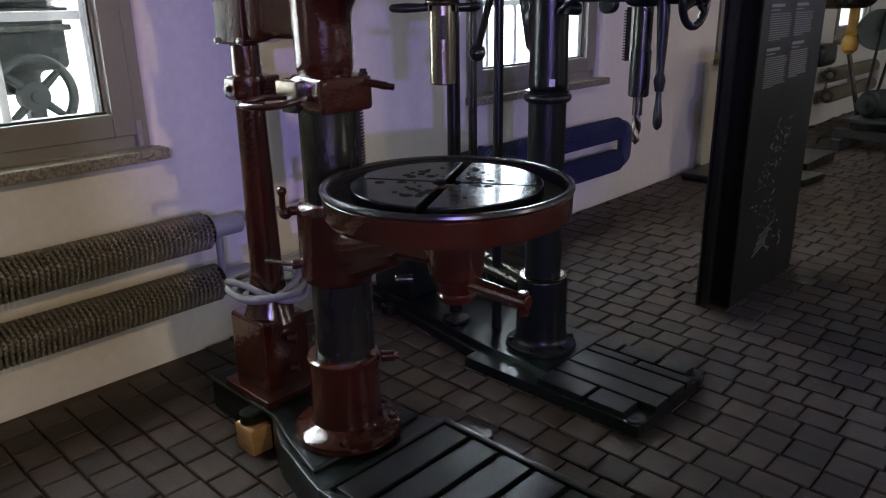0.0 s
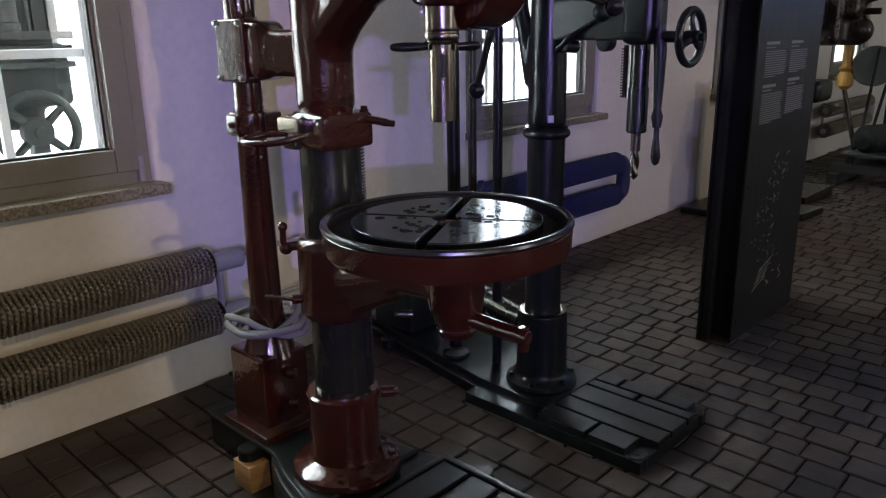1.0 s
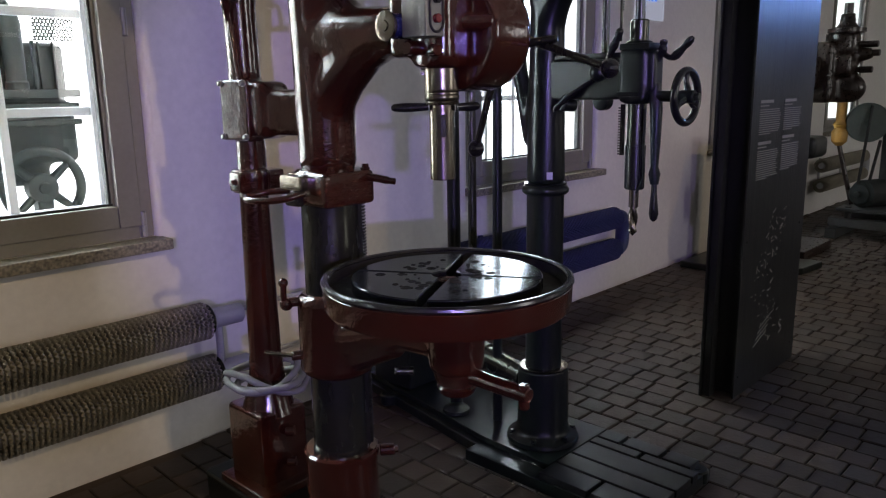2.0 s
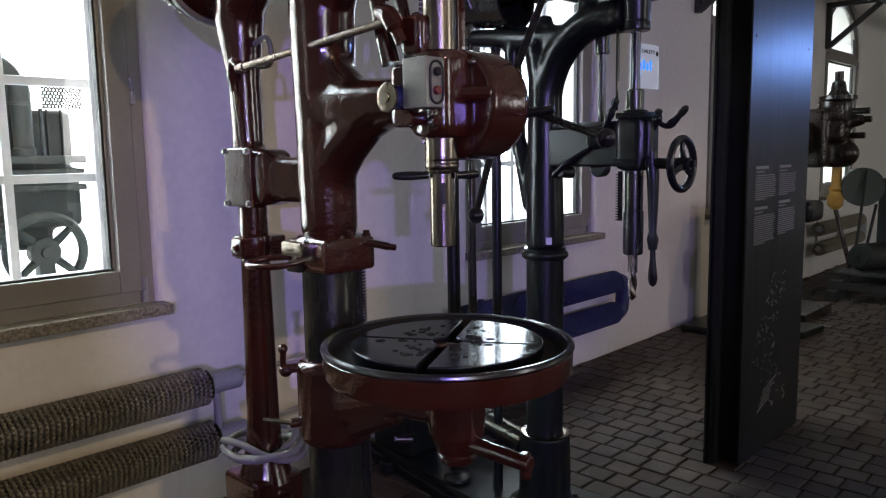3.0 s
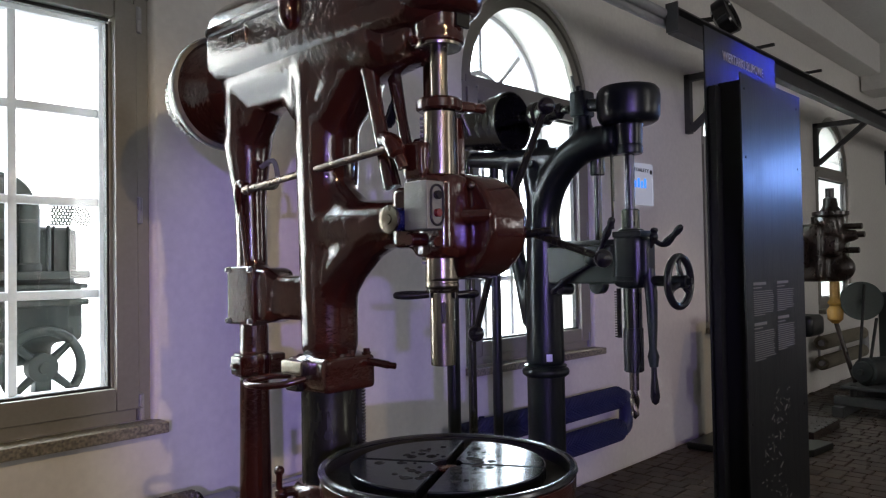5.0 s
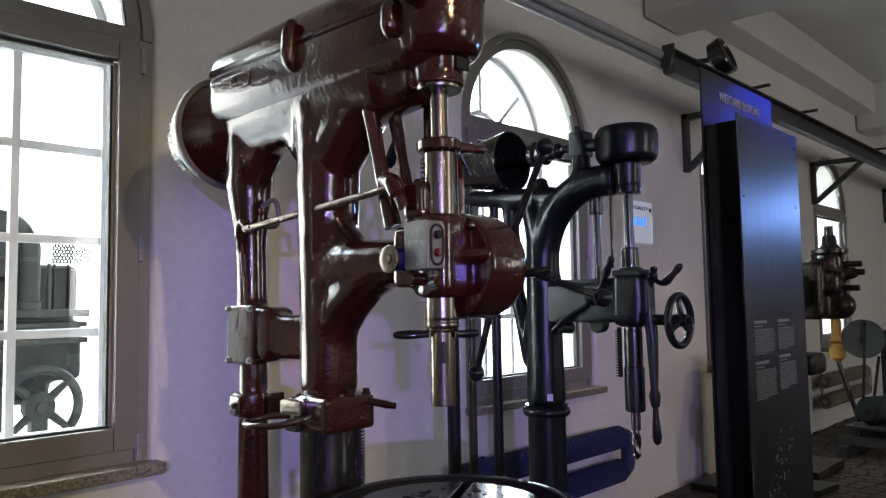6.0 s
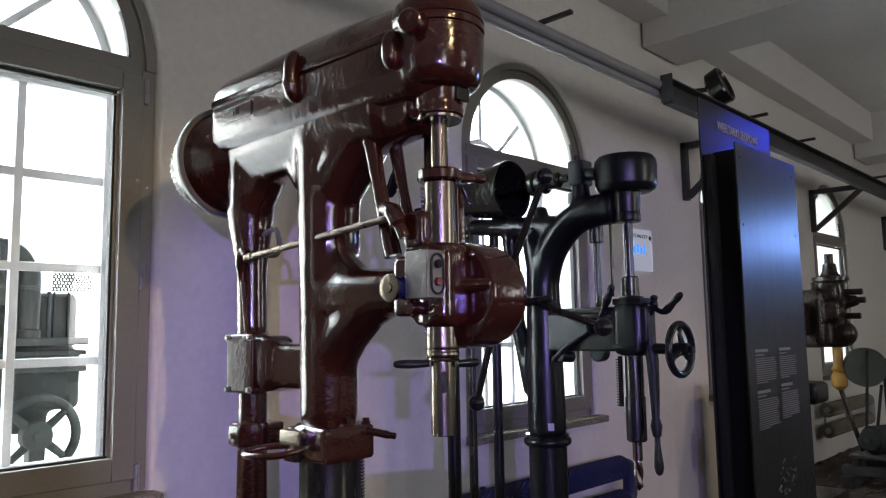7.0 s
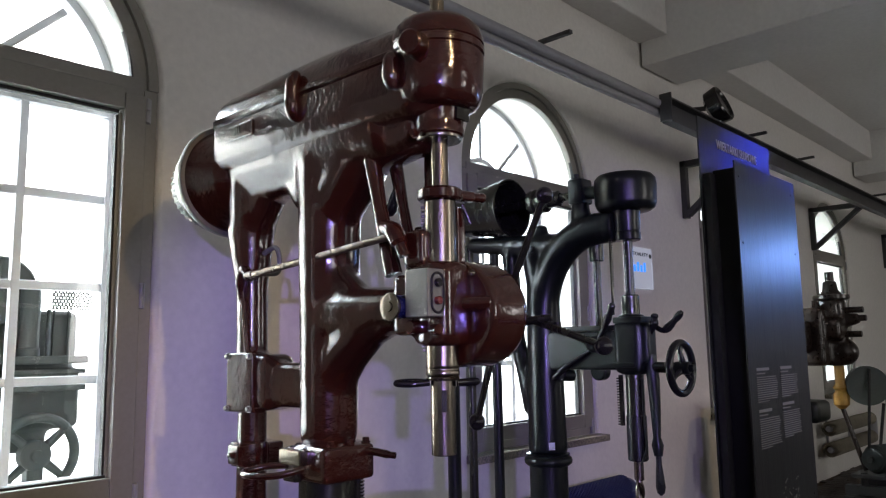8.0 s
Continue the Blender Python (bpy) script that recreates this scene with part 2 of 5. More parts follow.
def box(bm, c, size, bevel=0.004, m=None, seg=2):
    """A box with rounded edges."""
    tmp = bmesh.new()
    bmesh.ops.create_cube(tmp, size=1, matrix=Matrix.Diagonal((*size, 1)))
    if bevel:
        bmesh.ops.bevel(tmp, geom=tmp.edges[:], offset=min(bevel, min(size) * 0.45), segments=seg, affect="EDGES", profile=0.5)
    turn = Matrix.Translation(c) @ (m or Matrix())
    vs = [bm.verts.new(turn @ v.co) for v in tmp.verts]
    tmp.verts.index_update()
    for f in tmp.faces:
        bm.faces.new([vs[v.index] for v in f.verts])
    tmp.free()
    return bm


def ball(bm, c, r, stretch=(1, 1, 1), seg=20):
    steps = 12
    prof = [(r * math.sin(math.pi * k / steps), -r * math.cos(math.pi * k / steps)) for k in range(steps + 1)]
    prof[0], prof[-1] = (0, -r), (0, r)
    return revolve(bm, prof, Matrix.Translation(c) @ Matrix.Diagonal((*stretch, 1)), seg)


def tube(bm, pts, r, seg=12, closed=False):
    """A round tube along points; r is one radius or one for each point."""
    pts = [Vector(p) for p in pts]
    n = len(pts)
    radii = r if isinstance(r, (list, tuple)) else [r] * n
    rings, side = [], None
    for i, p in enumerate(pts):
        a, b = (pts[i - 1], pts[(i + 1) % n]) if closed else (pts[max(i - 1, 0)], pts[min(i + 1, n - 1)])
        t = (b - a).normalized()
        if side is None:
            side = t.orthogonal().normalized()
        side = (side - t * side.dot(t)).normalized()
        up = t.cross(side)
        rings.append([bm.verts.new(p + radii[i] * (math.cos(q) * side + math.sin(q) * up)) for q in (2 * math.pi * k / seg for k in range(seg))])
    pairs = list(zip(rings, rings[1:])) + ([(rings[-1], rings[0])] if closed else [])
    for a, b in pairs:
        for k in range(seg):
            bm.faces.new((a[k], a[(k + 1) % seg], b[(k + 1) % seg], b[k]))
    if not closed:
        bm.faces.new(rings[0][::-1]), bm.faces.new(rings[-1])
    return bm


def smooth_path(pts, n=8):
    """Catmull-Rom points through pts."""
    pts = [Vector(p) for p in pts]
    out = []
    for i in range(len(pts) - 1):
        p0, p1, p2, p3 = pts[max(i - 1, 0)], pts[i], pts[i + 1], pts[min(i + 2, len(pts) - 1)]
        for k in range(n):
            t = k / n
            out.append(0.5 * ((2 * p1) + (p2 - p0) * t + (2 * p0 - 5 * p1 + 4 * p2 - p3) * t * t + (3 * p1 - p0 - 3 * p2 + p3) * t ** 3))
    return out + [pts[-1]]


def ring(bm, c, axis, big, small, seg=48, tubes=12):
    """A torus."""
    m, _ = frame_to(c, Vector(c) + Vector(axis))
    pts = [m @ Vector((big * math.cos(a), big * math.sin(a), 0)) for a in (2 * math.pi * k / seg for k in range(seg))]
    return tube(bm, pts, small, tubes, closed=True)


def slab(bm, outline, z0, z1, bevel=0.0):
    """An upright prism over a plan outline (counter-clockwise)."""
    tmp = bmesh.new()
    f = tmp.faces.new([tmp.verts.new((x, y, z0)) for x, y in outline])
    top = bmesh.ops.extrude_face_region(tmp, geom=[f])
    bmesh.ops.translate(tmp, verts=[v for v in top["geom"] if isinstance(v, bmesh.types.BMVert)], vec=(0, 0, z1 - z0))
    bmesh.ops.recalc_face_normals(tmp, faces=tmp.faces[:])
    if bevel:
        bmesh.ops.bevel(tmp, geom=tmp.edges[:], offset=bevel, segments=2, affect="EDGES", profile=0.5)
    vs = [bm.verts.new(v.co) for v in tmp.verts]
    tmp.verts.index_update()
    for f in tmp.faces:
        bm.faces.new([vs[v.index] for v in f.verts])
    tmp.free()
    return bm


def mesh_of(name, bm, material, smooth=True):
    bmesh.ops.recalc_face_normals(bm, faces=bm.faces[:])
    me = bpy.data.meshes.new(name)
    bm.to_mesh(me)
    bm.free()
    me.materials.append(material)
    if smooth:
        me.polygons.foreach_set("use_smooth", [True] * len(me.polygons))
        me.set_sharp_from_angle(angle=radians(38))
    return me


def part(name, bm, material, parent, label="", smooth=True):
    """Links a bmesh as one mesh object under a thing or a part."""
    ob = new(name, mesh_of(name, bm, material, smooth))
    ob.parent = parent
    if smooth:
        even = ob.modifiers.new("even", "WEIGHTED_NORMAL")
        even.keep_sharp = True
    if label:
        ob["label"] = label
    return ob


def thing(name, at, label, category, group="", kind=""):
    ob = new(name)
    ob.empty_display_size = 0.1
    ob.location = at
    return tagged(ob, label, category, group, kind)


def single(name, bm, material, label, category="", group="", kind="", smooth=True):
    return tagged(new(name, mesh_of(name, bm, material, smooth)), label, category, group, kind)


def casting(name, bm, material, parent, voxel=0.011, rounds=7, label=""):
    """Overlapping forms melted together into one soft-edged cast body."""
    ob = part(name, bm, material, parent, label, smooth=True)
    melt = ob.modifiers.new("melt", "REMESH")
    melt.mode, melt.voxel_size, melt.use_smooth_shade = "VOXEL", voxel, True
    soft = ob.modifiers.new("soft", "SMOOTH")
    soft.factor, soft.iterations = 0.5, rounds
    return ob


# ---------------------------------------------------------------- hall
X_MIN, X_MAX, Y_MIN, H_CEIL = -8.0, 14.0, -5.5, 4.35
WALL_T = 0.62


def window_wall():
    """One bay round each window: faces, and a reveal with a softened inner edge."""
    bm = bmesh.new()
    y0, y1 = WALL_Y, WALL_Y + WALL_T
    z_low, z_top = -0.1, H_CEIL + 0.2
    cuts = [X_MIN - 0.3] + [(a + b) / 2 for a, b in zip(WIN_X, WIN_X[1:])] + [X_MAX + 0.3]
    for c, left, right in zip(WIN_X, cuts, cuts[1:]):
        up = z_top - SPRING_Z
        corner_r, corner_l = math.atan2(up, right - c), math.atan2(up, left - c)
        angles = sorted([math.pi * k / 40 for k in range(41)] + [corner_r, corner_l])
        def outline(grow):
            h = WIN_HALF + grow
            return [(c + h, SILL_Z - grow)] + [(c + h * math.cos(a), SPRING_Z + h * math.sin(a)) for a in angles] + [(c - h, SILL_Z - grow)]
        rim = [(right, z_low)]
        for a in angles:
            side = (right - c) if a < math.pi / 2 else (c - left)
            k = min(side / max(abs(math.cos(a)), 1e-6), up / max(math.sin(a), 1e-6))
            rim.append((c + k * math.cos(a), SPRING_Z + k * math.sin(a)))
        rim.append((left, z_low))
        loops = [[(x, y0, z) for x, z in rim], [(x, y0, z) for x, z in outline(0.022)], [(x, y0 + 0.006, z) for x, z in outline(0.010)],
                 [(x, y0 + 0.022, z) for x, z in outline(0.0)], [(x, y1, z) for x, z in outline(0.0)], [(x, y1, z) for x, z in rim]]
        loops = [[bm.verts.new(p) for p in loop] for loop in loops]
        n = len(rim)
        for la, lb in zip(loops, loops[1:]):
            for k in range(n):
                bm.faces.new((la[k], la[(k + 1) % n], lb[(k + 1) % n], lb[k]))
    return single("wall_north", bm, PLASTER, "white plastered wall with arched windows", "wall", kind="structure", smooth=True)


window_wall()
for name, c, size in (("wall_south", (3, Y_MIN - 0.15, 2.2), (22.6, 0.3, 4.7)), ("wall_west", (X_MIN - 0.15, -1.3, 2.2), (0.3, 8.4, 4.7)),
                      ("wall_east", (X_MAX + 0.15, -1.3, 2.2), (0.3, 8.4, 4.7))):
    single(name, box(bmesh.new(), c, size, 0), PLASTER, "plain white plastered wall", "wall", kind="structure", smooth=False)
bm = bmesh.new()
box(bm, (3, -1.2, H_CEIL + 0.1), (22.4, 8.7, 0.2), 0)
for x in (-6.0, -0.2, 5.75, 11.6):                       # cross beams
    box(bm, (x, -1.29, H_CEIL - 0.3), (0.62, 8.4, 0.6), 0.01)
for x0, x1 in ((-5.69, -0.51), (0.11, 5.44), (6.06, 11.29)):  # edge beams along the wall
    box(bm, ((x0 + x1) / 2, WALL_Y - 0.13, H_CEIL - 0.2), (x1 - x0, 0.26, 0.4), 0.01)
single("ceiling", bm, CEILING, "white painted concrete ceiling with deep beams", "ceiling", kind="structure", smooth=False)


# ---------------------------------------------------------------- windows
def arch_ring(bm, r_out, r_in, y0, y1, z, seg=40):
    """A half ring standing over the springing line."""
    rows = []
    for k in range(seg + 1):
        a = math.pi * k / seg
        c, s = math.cos(a), math.sin(a)
        rows.append([bm.verts.new((r * c, y, z + r * s)) for r, y in ((r_out, y0), (r_out, y1), (r_in, y1), (r_in, y0))])
    for a, b in zip(rows, rows[1:]):
        for k in range(4):
            bm.faces.new((a[k], a[(k + 1) % 4], b[(k + 1) % 4], b[k]))
    bm.faces.new(rows[0]), bm.faces.new(rows[-1][::-1])
    return bm


def half_disc(bm, r, y, z, thick=0.006, seg=40):
    ring_f = [bm.verts.new((r * math.cos(math.pi * k / seg), y, z + r * math.sin(math.pi * k / seg))) for k in range(seg + 1)]
    ring_b = [bm.verts.new((v.co.x, y + thick, v.co.z)) for v in ring_f]
    bm.faces.new(ring_f[::-1]), bm.faces.new(ring_b)
    for k in range(seg + 1):
        j = (k + 1) % (seg + 1)
        bm.faces.new((ring_f[k], ring_f[j], ring_b[j], ring_b[k]))
    return bm


def make_window(name, cx):
    """Origin on the floor under the window's middle, y = 0 on the wall's inner face."""
    w = thing(name, (cx, WALL_Y, 0), "tall arched window with grey frame and granite sill", "window", kind="structure")
    h, yf, yb = WIN_HALF - 0.002, 0.028, 0.085
    # outer frame
    bm = bmesh.new()
    zb = SILL_Z + 0.0005
    for sx in (-1, 1):
        box(bm, (sx * (h - 0.028), (yf + yb) / 2, (zb + SPRING_Z) / 2), (0.056, yb - yf, SPRING_Z - zb), 0.004)
    box(bm, (0, (yf + yb) / 2, zb + 0.03), (2 * h - 0.112, yb - yf, 0.06), 0.004)
    arch_ring(bm, h, h - 0.040, yf - 0.006, yb, SPRING_Z)
    arch_ring(bm, h - 0.043, h - 0.098, yf + 0.010, yb, SPRING_Z)
    box(bm, (0, (yf + yb) / 2, 2.567), (2 * h - 0.112, yb - yf - 0.004, 0.075), 0.004)
    frame_ob = part("window_frame", bm, FRAME, w)
    bm = bmesh.new()
    arch_ring(bm, h - 0.0985, h - 0.106, yf + 0.012, yf + 0.036, SPRING_Z + 0.02)
    part("arch_gasket", bm, RECESS, w, "black rubber glazing gasket")
    # the opening leaf
    bm = bmesh.new()
    a, top, bot = h - 0.050, 2.528, zb + 0.05
    ys, ye = yf - 0.016, yb - 0.012
    sw = 0.088
    for sx in (-1, 1):
        box(bm, (sx * (a - sw / 2), (ys + ye) / 2, (top + bot) / 2), (sw, ye - ys, top - bot), 0.006)
        box(bm, (sx * (a - sw - 0.006), (ys + ye) / 2 + 0.012, (top + bot) / 2), (0.014, 0.03, top - bot - 0.16), 0.003)
    for z in (bot + sw / 2, top - sw / 2 + 0.02):
        box(bm, (0, (ys + ye) / 2, z), (2 * a - 2 * sw, ye - ys - 0.003, sw), 0.006)
    leaf = part("casement", bm, FRAME, w)
    seal = bmesh.new()
    box(seal, (0, 0.045, bot + sw + 0.004), (2 * (a - sw) - 0.02, 0.02, 0.010), 0.002)
    box(seal, (a - sw - 0.017, 0.060, (top + bot) / 2), (0.009, 0.034, top - bot - 0.18), 0.002)
    box(seal, (0, 0.060, top - sw + 0.013), (2 * (a - sw) - 0.02, 0.034, 0.014), 0.002)
    part("gasket", seal, RECESS, leaf, "black rubber glazing gasket")
    glass = part("pane", box(bmesh.new(), (0, 0.048, (top + bot) / 2), (2 * (a - sw) + 0.02, 0.006, top - bot - 2 * sw + 0.03), 0), GLASS, leaf, "clear glass pane", smooth=False)
    glass.visible_shadow = False
    glass = part("pane", half_disc(bmesh.new(), h - 0.095, 0.052, SPRING_Z + 0.03), GLASS, w, "clear half-round glass pane", smooth=False)
    glass.visible_shadow = False
    for z in (0.955, 1.72, 2.47):
        hinge = bmesh.new()
        rod(hinge, (h - 0.046, yf - 0.014, z - 0.05), (h - 0.046, yf - 0.014, z - 0.001), 0.009, seg=12)
        rod(hinge, (h - 0.046, yf - 0.014, z + 0.001), (h - 0.046, yf - 0.014, z + 0.05), 0.009, seg=12)
        box(hinge, (h - 0.040, yf - 0.004, z), (0.022, 0.012, 0.10), 0.002)
        part("hinge", hinge, PIPE, w, "pale painted hinge")
    # the old outer window: a grid of thin bars, and a fan above
    yo, go = 0.45, 0.626
    bm = bmesh.new()
    for sx in (-1, 1):
        box(bm, (sx * (go + 0.018), yo, (0.89 + 2.60) / 2), (0.037, 0.05, 1.71), 0.003)
    box(bm, (0, yo, 0.94), (2 * go, 0.05, 0.11), 0.003)
    box(bm, (0, yo, 2.565), (2 * go, 0.05, 0.05), 0.003)
    arch_ring(bm, h, go, yo - 0.025, yo + 0.025, 2.56)
    part("outer_frame", bm, PIPE, w, "pale grey outer frame")
    for x in (-0.29, 0, 0.29):
        part("glazing_bar", box(bmesh.new(), (x, yo, 1.785), (0.034, 0.036, 1.58), 0.004), PIPE, w)
    for z in (1.39, 1.78, 2.165):
        part("glazing_bar", box(bmesh.new(), (0, yo, z), (2 * go, 0.030, 0.036), 0.004), PIPE, w)
    bm = bmesh.new()
    arch_ring(bm, 0.255, 0.220, yo - 0.017, yo + 0.017, 2.55, 20)
    part("fan_hub", bm, PIPE, w)
    for deg in (45, 90, 135):
        c, s = math.cos(radians(deg)), math.sin(radians(deg))
        bar = box(bmesh.new(), (0.425 * c, yo, 2.55 + 0.425 * s), (0.36, 0.03, 0.032), 0.003, pose(0, 0, 0, 0, -deg, 0))
        part("fan_bar", bar, PIPE, w)
    # sill
    bm = bmesh.new()
    box(bm, (0, -0.022, SILL_Z - 0.022), (2 * WIN_HALF + 0.05, 0.11, 0.044), 0.006)
    part("window_sill", bm, GRANITE, w, "speckled grey granite sill")
    return w


first_window = make_window("window_1", WIN_X[0])
for k, cx in enumerate(WIN_X[1:]):
    copy_thing(first_window, pose(cx, WALL_Y, 0)).name = "window_%d" % (k + 2)


# unseen windows, added on the south wall to go with the fill lamps
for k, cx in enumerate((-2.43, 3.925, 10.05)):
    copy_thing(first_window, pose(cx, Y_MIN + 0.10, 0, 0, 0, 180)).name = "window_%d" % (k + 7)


# ---------------------------------------------------------------- finned heating pipes
def helix_fin(bm, x0, x1, z, r_in, r_out, turns, waves=25.5, amp=0.0052, seg=204):
    """A strip wound round a pipe that lies along x, its outer edge crimped in waves that mesh from turn to turn."""
    n = int(turns * seg)
    last = None
    for k in range(n + 1):
        a = 2 * math.pi * k / seg
        x = x0 + (x1 - x0) * k / n
        c, s = math.cos(a), math.sin(a)
        w = amp * math.sin(waves * a)
        now = [bm.verts.new((x + 0.25 * w, r_in * c, z + r_in * s)), bm.verts.new((x + w, r_out * c, z + r_out * s))]
        if last:
            bm.faces.new((last[0], last[1], now[1], now[0]))
        last = now
    return bm


def radiator(name, x0, x1, yaxis, heights, label, capped, paint=PIPE, fins=GALV):
    ob = thing(name, (0, yaxis, 0), label, "radiator", "heating pipes along the wall")
    for z, end in heights:
        turns = (end - x0) / 0.0195
        tube_ob = part("heating_pipe", rod(bmesh.new(), (x0, 0, z), (end + 0.12, 0, z), 0.034, seg=20), paint, ob, "grey steel pipe")
        fin = part("spiral_fin", helix_fin(bmesh.new(), x0, end, z, 0.040, 0.0775, turns), fins, tube_ob, "crimped spiral metal fin")
        thick = fin.modifiers.new("thick", "SOLIDIFY")
        thick.thickness = 0.0022
        part("end_collar", rod(bmesh.new(), (end + 0.004, 0, z), (end + 0.012, 0, z), 0.066, seg=28), DARKSTEEL, tube_ob)
    zs = sorted(z for z, _ in heights)
    end = max(e for _, e in heights)
    if capped:
        bm = bmesh.new()
        pts = [(end + 0.0, 0, zs[0]), (end + 0.07, 0, zs[0]), (end + 0.105, 0, zs[0] + 0.04), (end + 0.105, 0, zs[1] - 0.04), (end + 0.07, 0, zs[1]), (end, 0, zs[1])]
        part("return_bend", tube(bm, smooth_path(pts, 5), 0.05, 16), paint, ob)
    else:
        for z, e in heights:
            bm = bmesh.new()
            rod(bm, (e + 0.02, 0, z), (e + 0.16, 0, z), 0.041, seg=20)
            part("pipe_end", bm, paint, ob)
            part("thin_pipe", rod(bmesh.new(), (e + 0.14, 0.02, z + 0.005), (2.95, 0.06, z + 0.02), 0.011, seg=10), paint, ob)
        part("valve", rod(box(bmesh.new(), (end + 0.22, 0.02, zs[1] + 0.006), (0.05, 0.035, 0.035), 0.006), (end + 0.22, 0.02, zs[1]), (end + 0.22, -0.03, zs[1]), 0.012, seg=12), paint, ob)
        part("link_pipe", rod(bmesh.new(), (end + 0.03, 0, zs[0]), (end + 0.03, 0, zs[1]), 0.016, seg=12), paint, ob)
    for x in (x0 + 0.3, (x0 + end) / 2 + 0.3):
        bm = bmesh.new()
        box(bm, (x, 0.11, (zs[0] + zs[1]) / 2), (0.03, 0.02, zs[1] - zs[0] + 0.12), 0.002)
        for z in zs:
            box(bm, (x, 0.075, z - 0.02), (0.03, 0.09, 0.008), 0.002)
        part("bracket", bm, paint, ob)
    return ob


RAD_Y = 2.805
radiator("finned_radiator", -1.6, 1.0, RAD_Y, ((0.553, 1.520), (0.325, 1.545)), "grey finned heating pipes under the window", False)
radiator("finned_radiator", 3.05, 4.6, RAD_Y, ((0.553, 4.66), (0.330, 4.66)), "dark blue finned heating pipes with a return bend under the window", True, BLUEPIPE, BLUEFIN)
radiator("finned_radiator", 9.0, 10.4, RAD_Y, ((0.553, 10.6), (0.330, 10.6)), "finned heating pipes far along the wall", True)


# ---------------------------------------------------------------- information panel
def text_mesh(body, size, material, depth=0.0015):
    cu = bpy.data.curves.new("lettering", "FONT")
    cu.body, cu.size, cu.extrude, cu.resolution_u = body, size, depth, 3
    ob = new("lettering", cu)
    me = bpy.data.meshes.new_from_object(ob.evaluated_get(bpy.context.evaluated_depsgraph_get()))
    bpy.data.objects.remove(ob)
    me.materials.clear()
    me.materials.append(material)
    return me


def info_panel():
    p = thing("information_panel", (3.79, 1.47, 0), "tall dark steel information panel standing on the floor", "information panel")
    yb, yf = 0.070, -0.065
    part("back_sheet", box(bmesh.new(), (0.0, yb, 1.28), (0.875, 0.008, 2.56), 0.0015), PANEL, p)
    part("front_sheet", box(bmesh.new(), (0.005, yf, 1.165), (0.765, 0.008, 2.33), 0.0015), PANEL, p)
    part("core", box(bmesh.new(), (0.03, 0.0, 1.155), (0.70, 0.120, 2.31), 0.002), RECESS, p, "matt black core between two sheets")
    part("back_flange", box(bmesh.new(), (-0.395, 0.044, 1.14), (0.06, 0.035, 2.28), 0.002), RECESS, p)
    for x in (-0.34, 0.33):
        for z in (0.10, 0.75, 1.95, 2.26):
            part("screw", rod(bmesh.new(), (x, yf - 0.003, z), (x, yf - 0.0065, z), 0.006, seg=12), RECESS, p)
    me = text_mesh("WIERTARKI SŁUPOWE", 0.062, LETTER)
    xs = [v.co.x for v in me.vertices]
    title = new("title_lettering", me)
    title.parent = p
    k = 0.50 / (max(xs) - min(xs))
    title.matrix_local = Matrix.Translation((-0.245, yb - 0.0055, 2.436)) @ pose(0, 0, 0, 90) @ Matrix.Diagonal((k, 1.05, 1, 1))
    title["label"] = "cream capital lettering"
    # four blocks of small print, too fine to read
    for bx, top, lines, wide in ((-0.265, 1.355, 12, 0.255), (0.025, 1.355, 11, 0.235), (-0.265, 1.170, 14, 0.255), (0.025, 1.185, 13, 0.235)):
        bm = bmesh.new()
        box(bm, (bx + 0.045, yf - 0.005, top + 0.022), (0.15, 0.002, 0.013), 0)
        box(bm, (bx + 0.02, yf - 0.005, top + 0.003), (0.10, 0.002, 0.005), 0)
        for i in range(lines):
            w = wide * (1 - 0.12 * random.random()) * (0.55 if i == lines - 1 else 1)
            box(bm, (bx - 0.03 + w / 2, yf - 0.005, top - 0.014 - i * 0.0098), (w, 0.002, 0.0036), 0)
        ob = part("text_block", bm, SMALLPRINT, p, smooth=False)
        ob["kind"] = "stuff"
    # an exploded drawing of small strokes
    bm = bmesh.new()
    rnd = random.Random(4)
    for i in range(95):
        z = 0.20 + 0.66 * rnd.random()
        x = -0.16 + 0.10 * math.sin(z * 9) + 0.26 * rnd.random()
        ln = rnd.choice((0.006, 0.008, 0.012, 0.02, 0.035))
        box(bm, (x, yf - 0.005, z), (ln, 0.002, rnd.choice((0.0025, 0.004, 0.006))), 0, pose(0, 0, 0, 0, rnd.choice((0, 0, 90, -30, 35)), 0))
    for i in range(4):
        z = 0.30 - 0.03 * (i % 2)
        box(bm, (-0.10 + 0.02 * i, yf - 0.005, 0.23 + 0.028 * i), (0.16, 0.002, 0.003), 0, pose(0, 0, 0, 0, -18, 0))
    ob = part("drawing", bm, SMALLPRINT, p, "fine pale line drawing", smooth=False)
    ob["kind"] = "stuff"
    return p


info_panel()


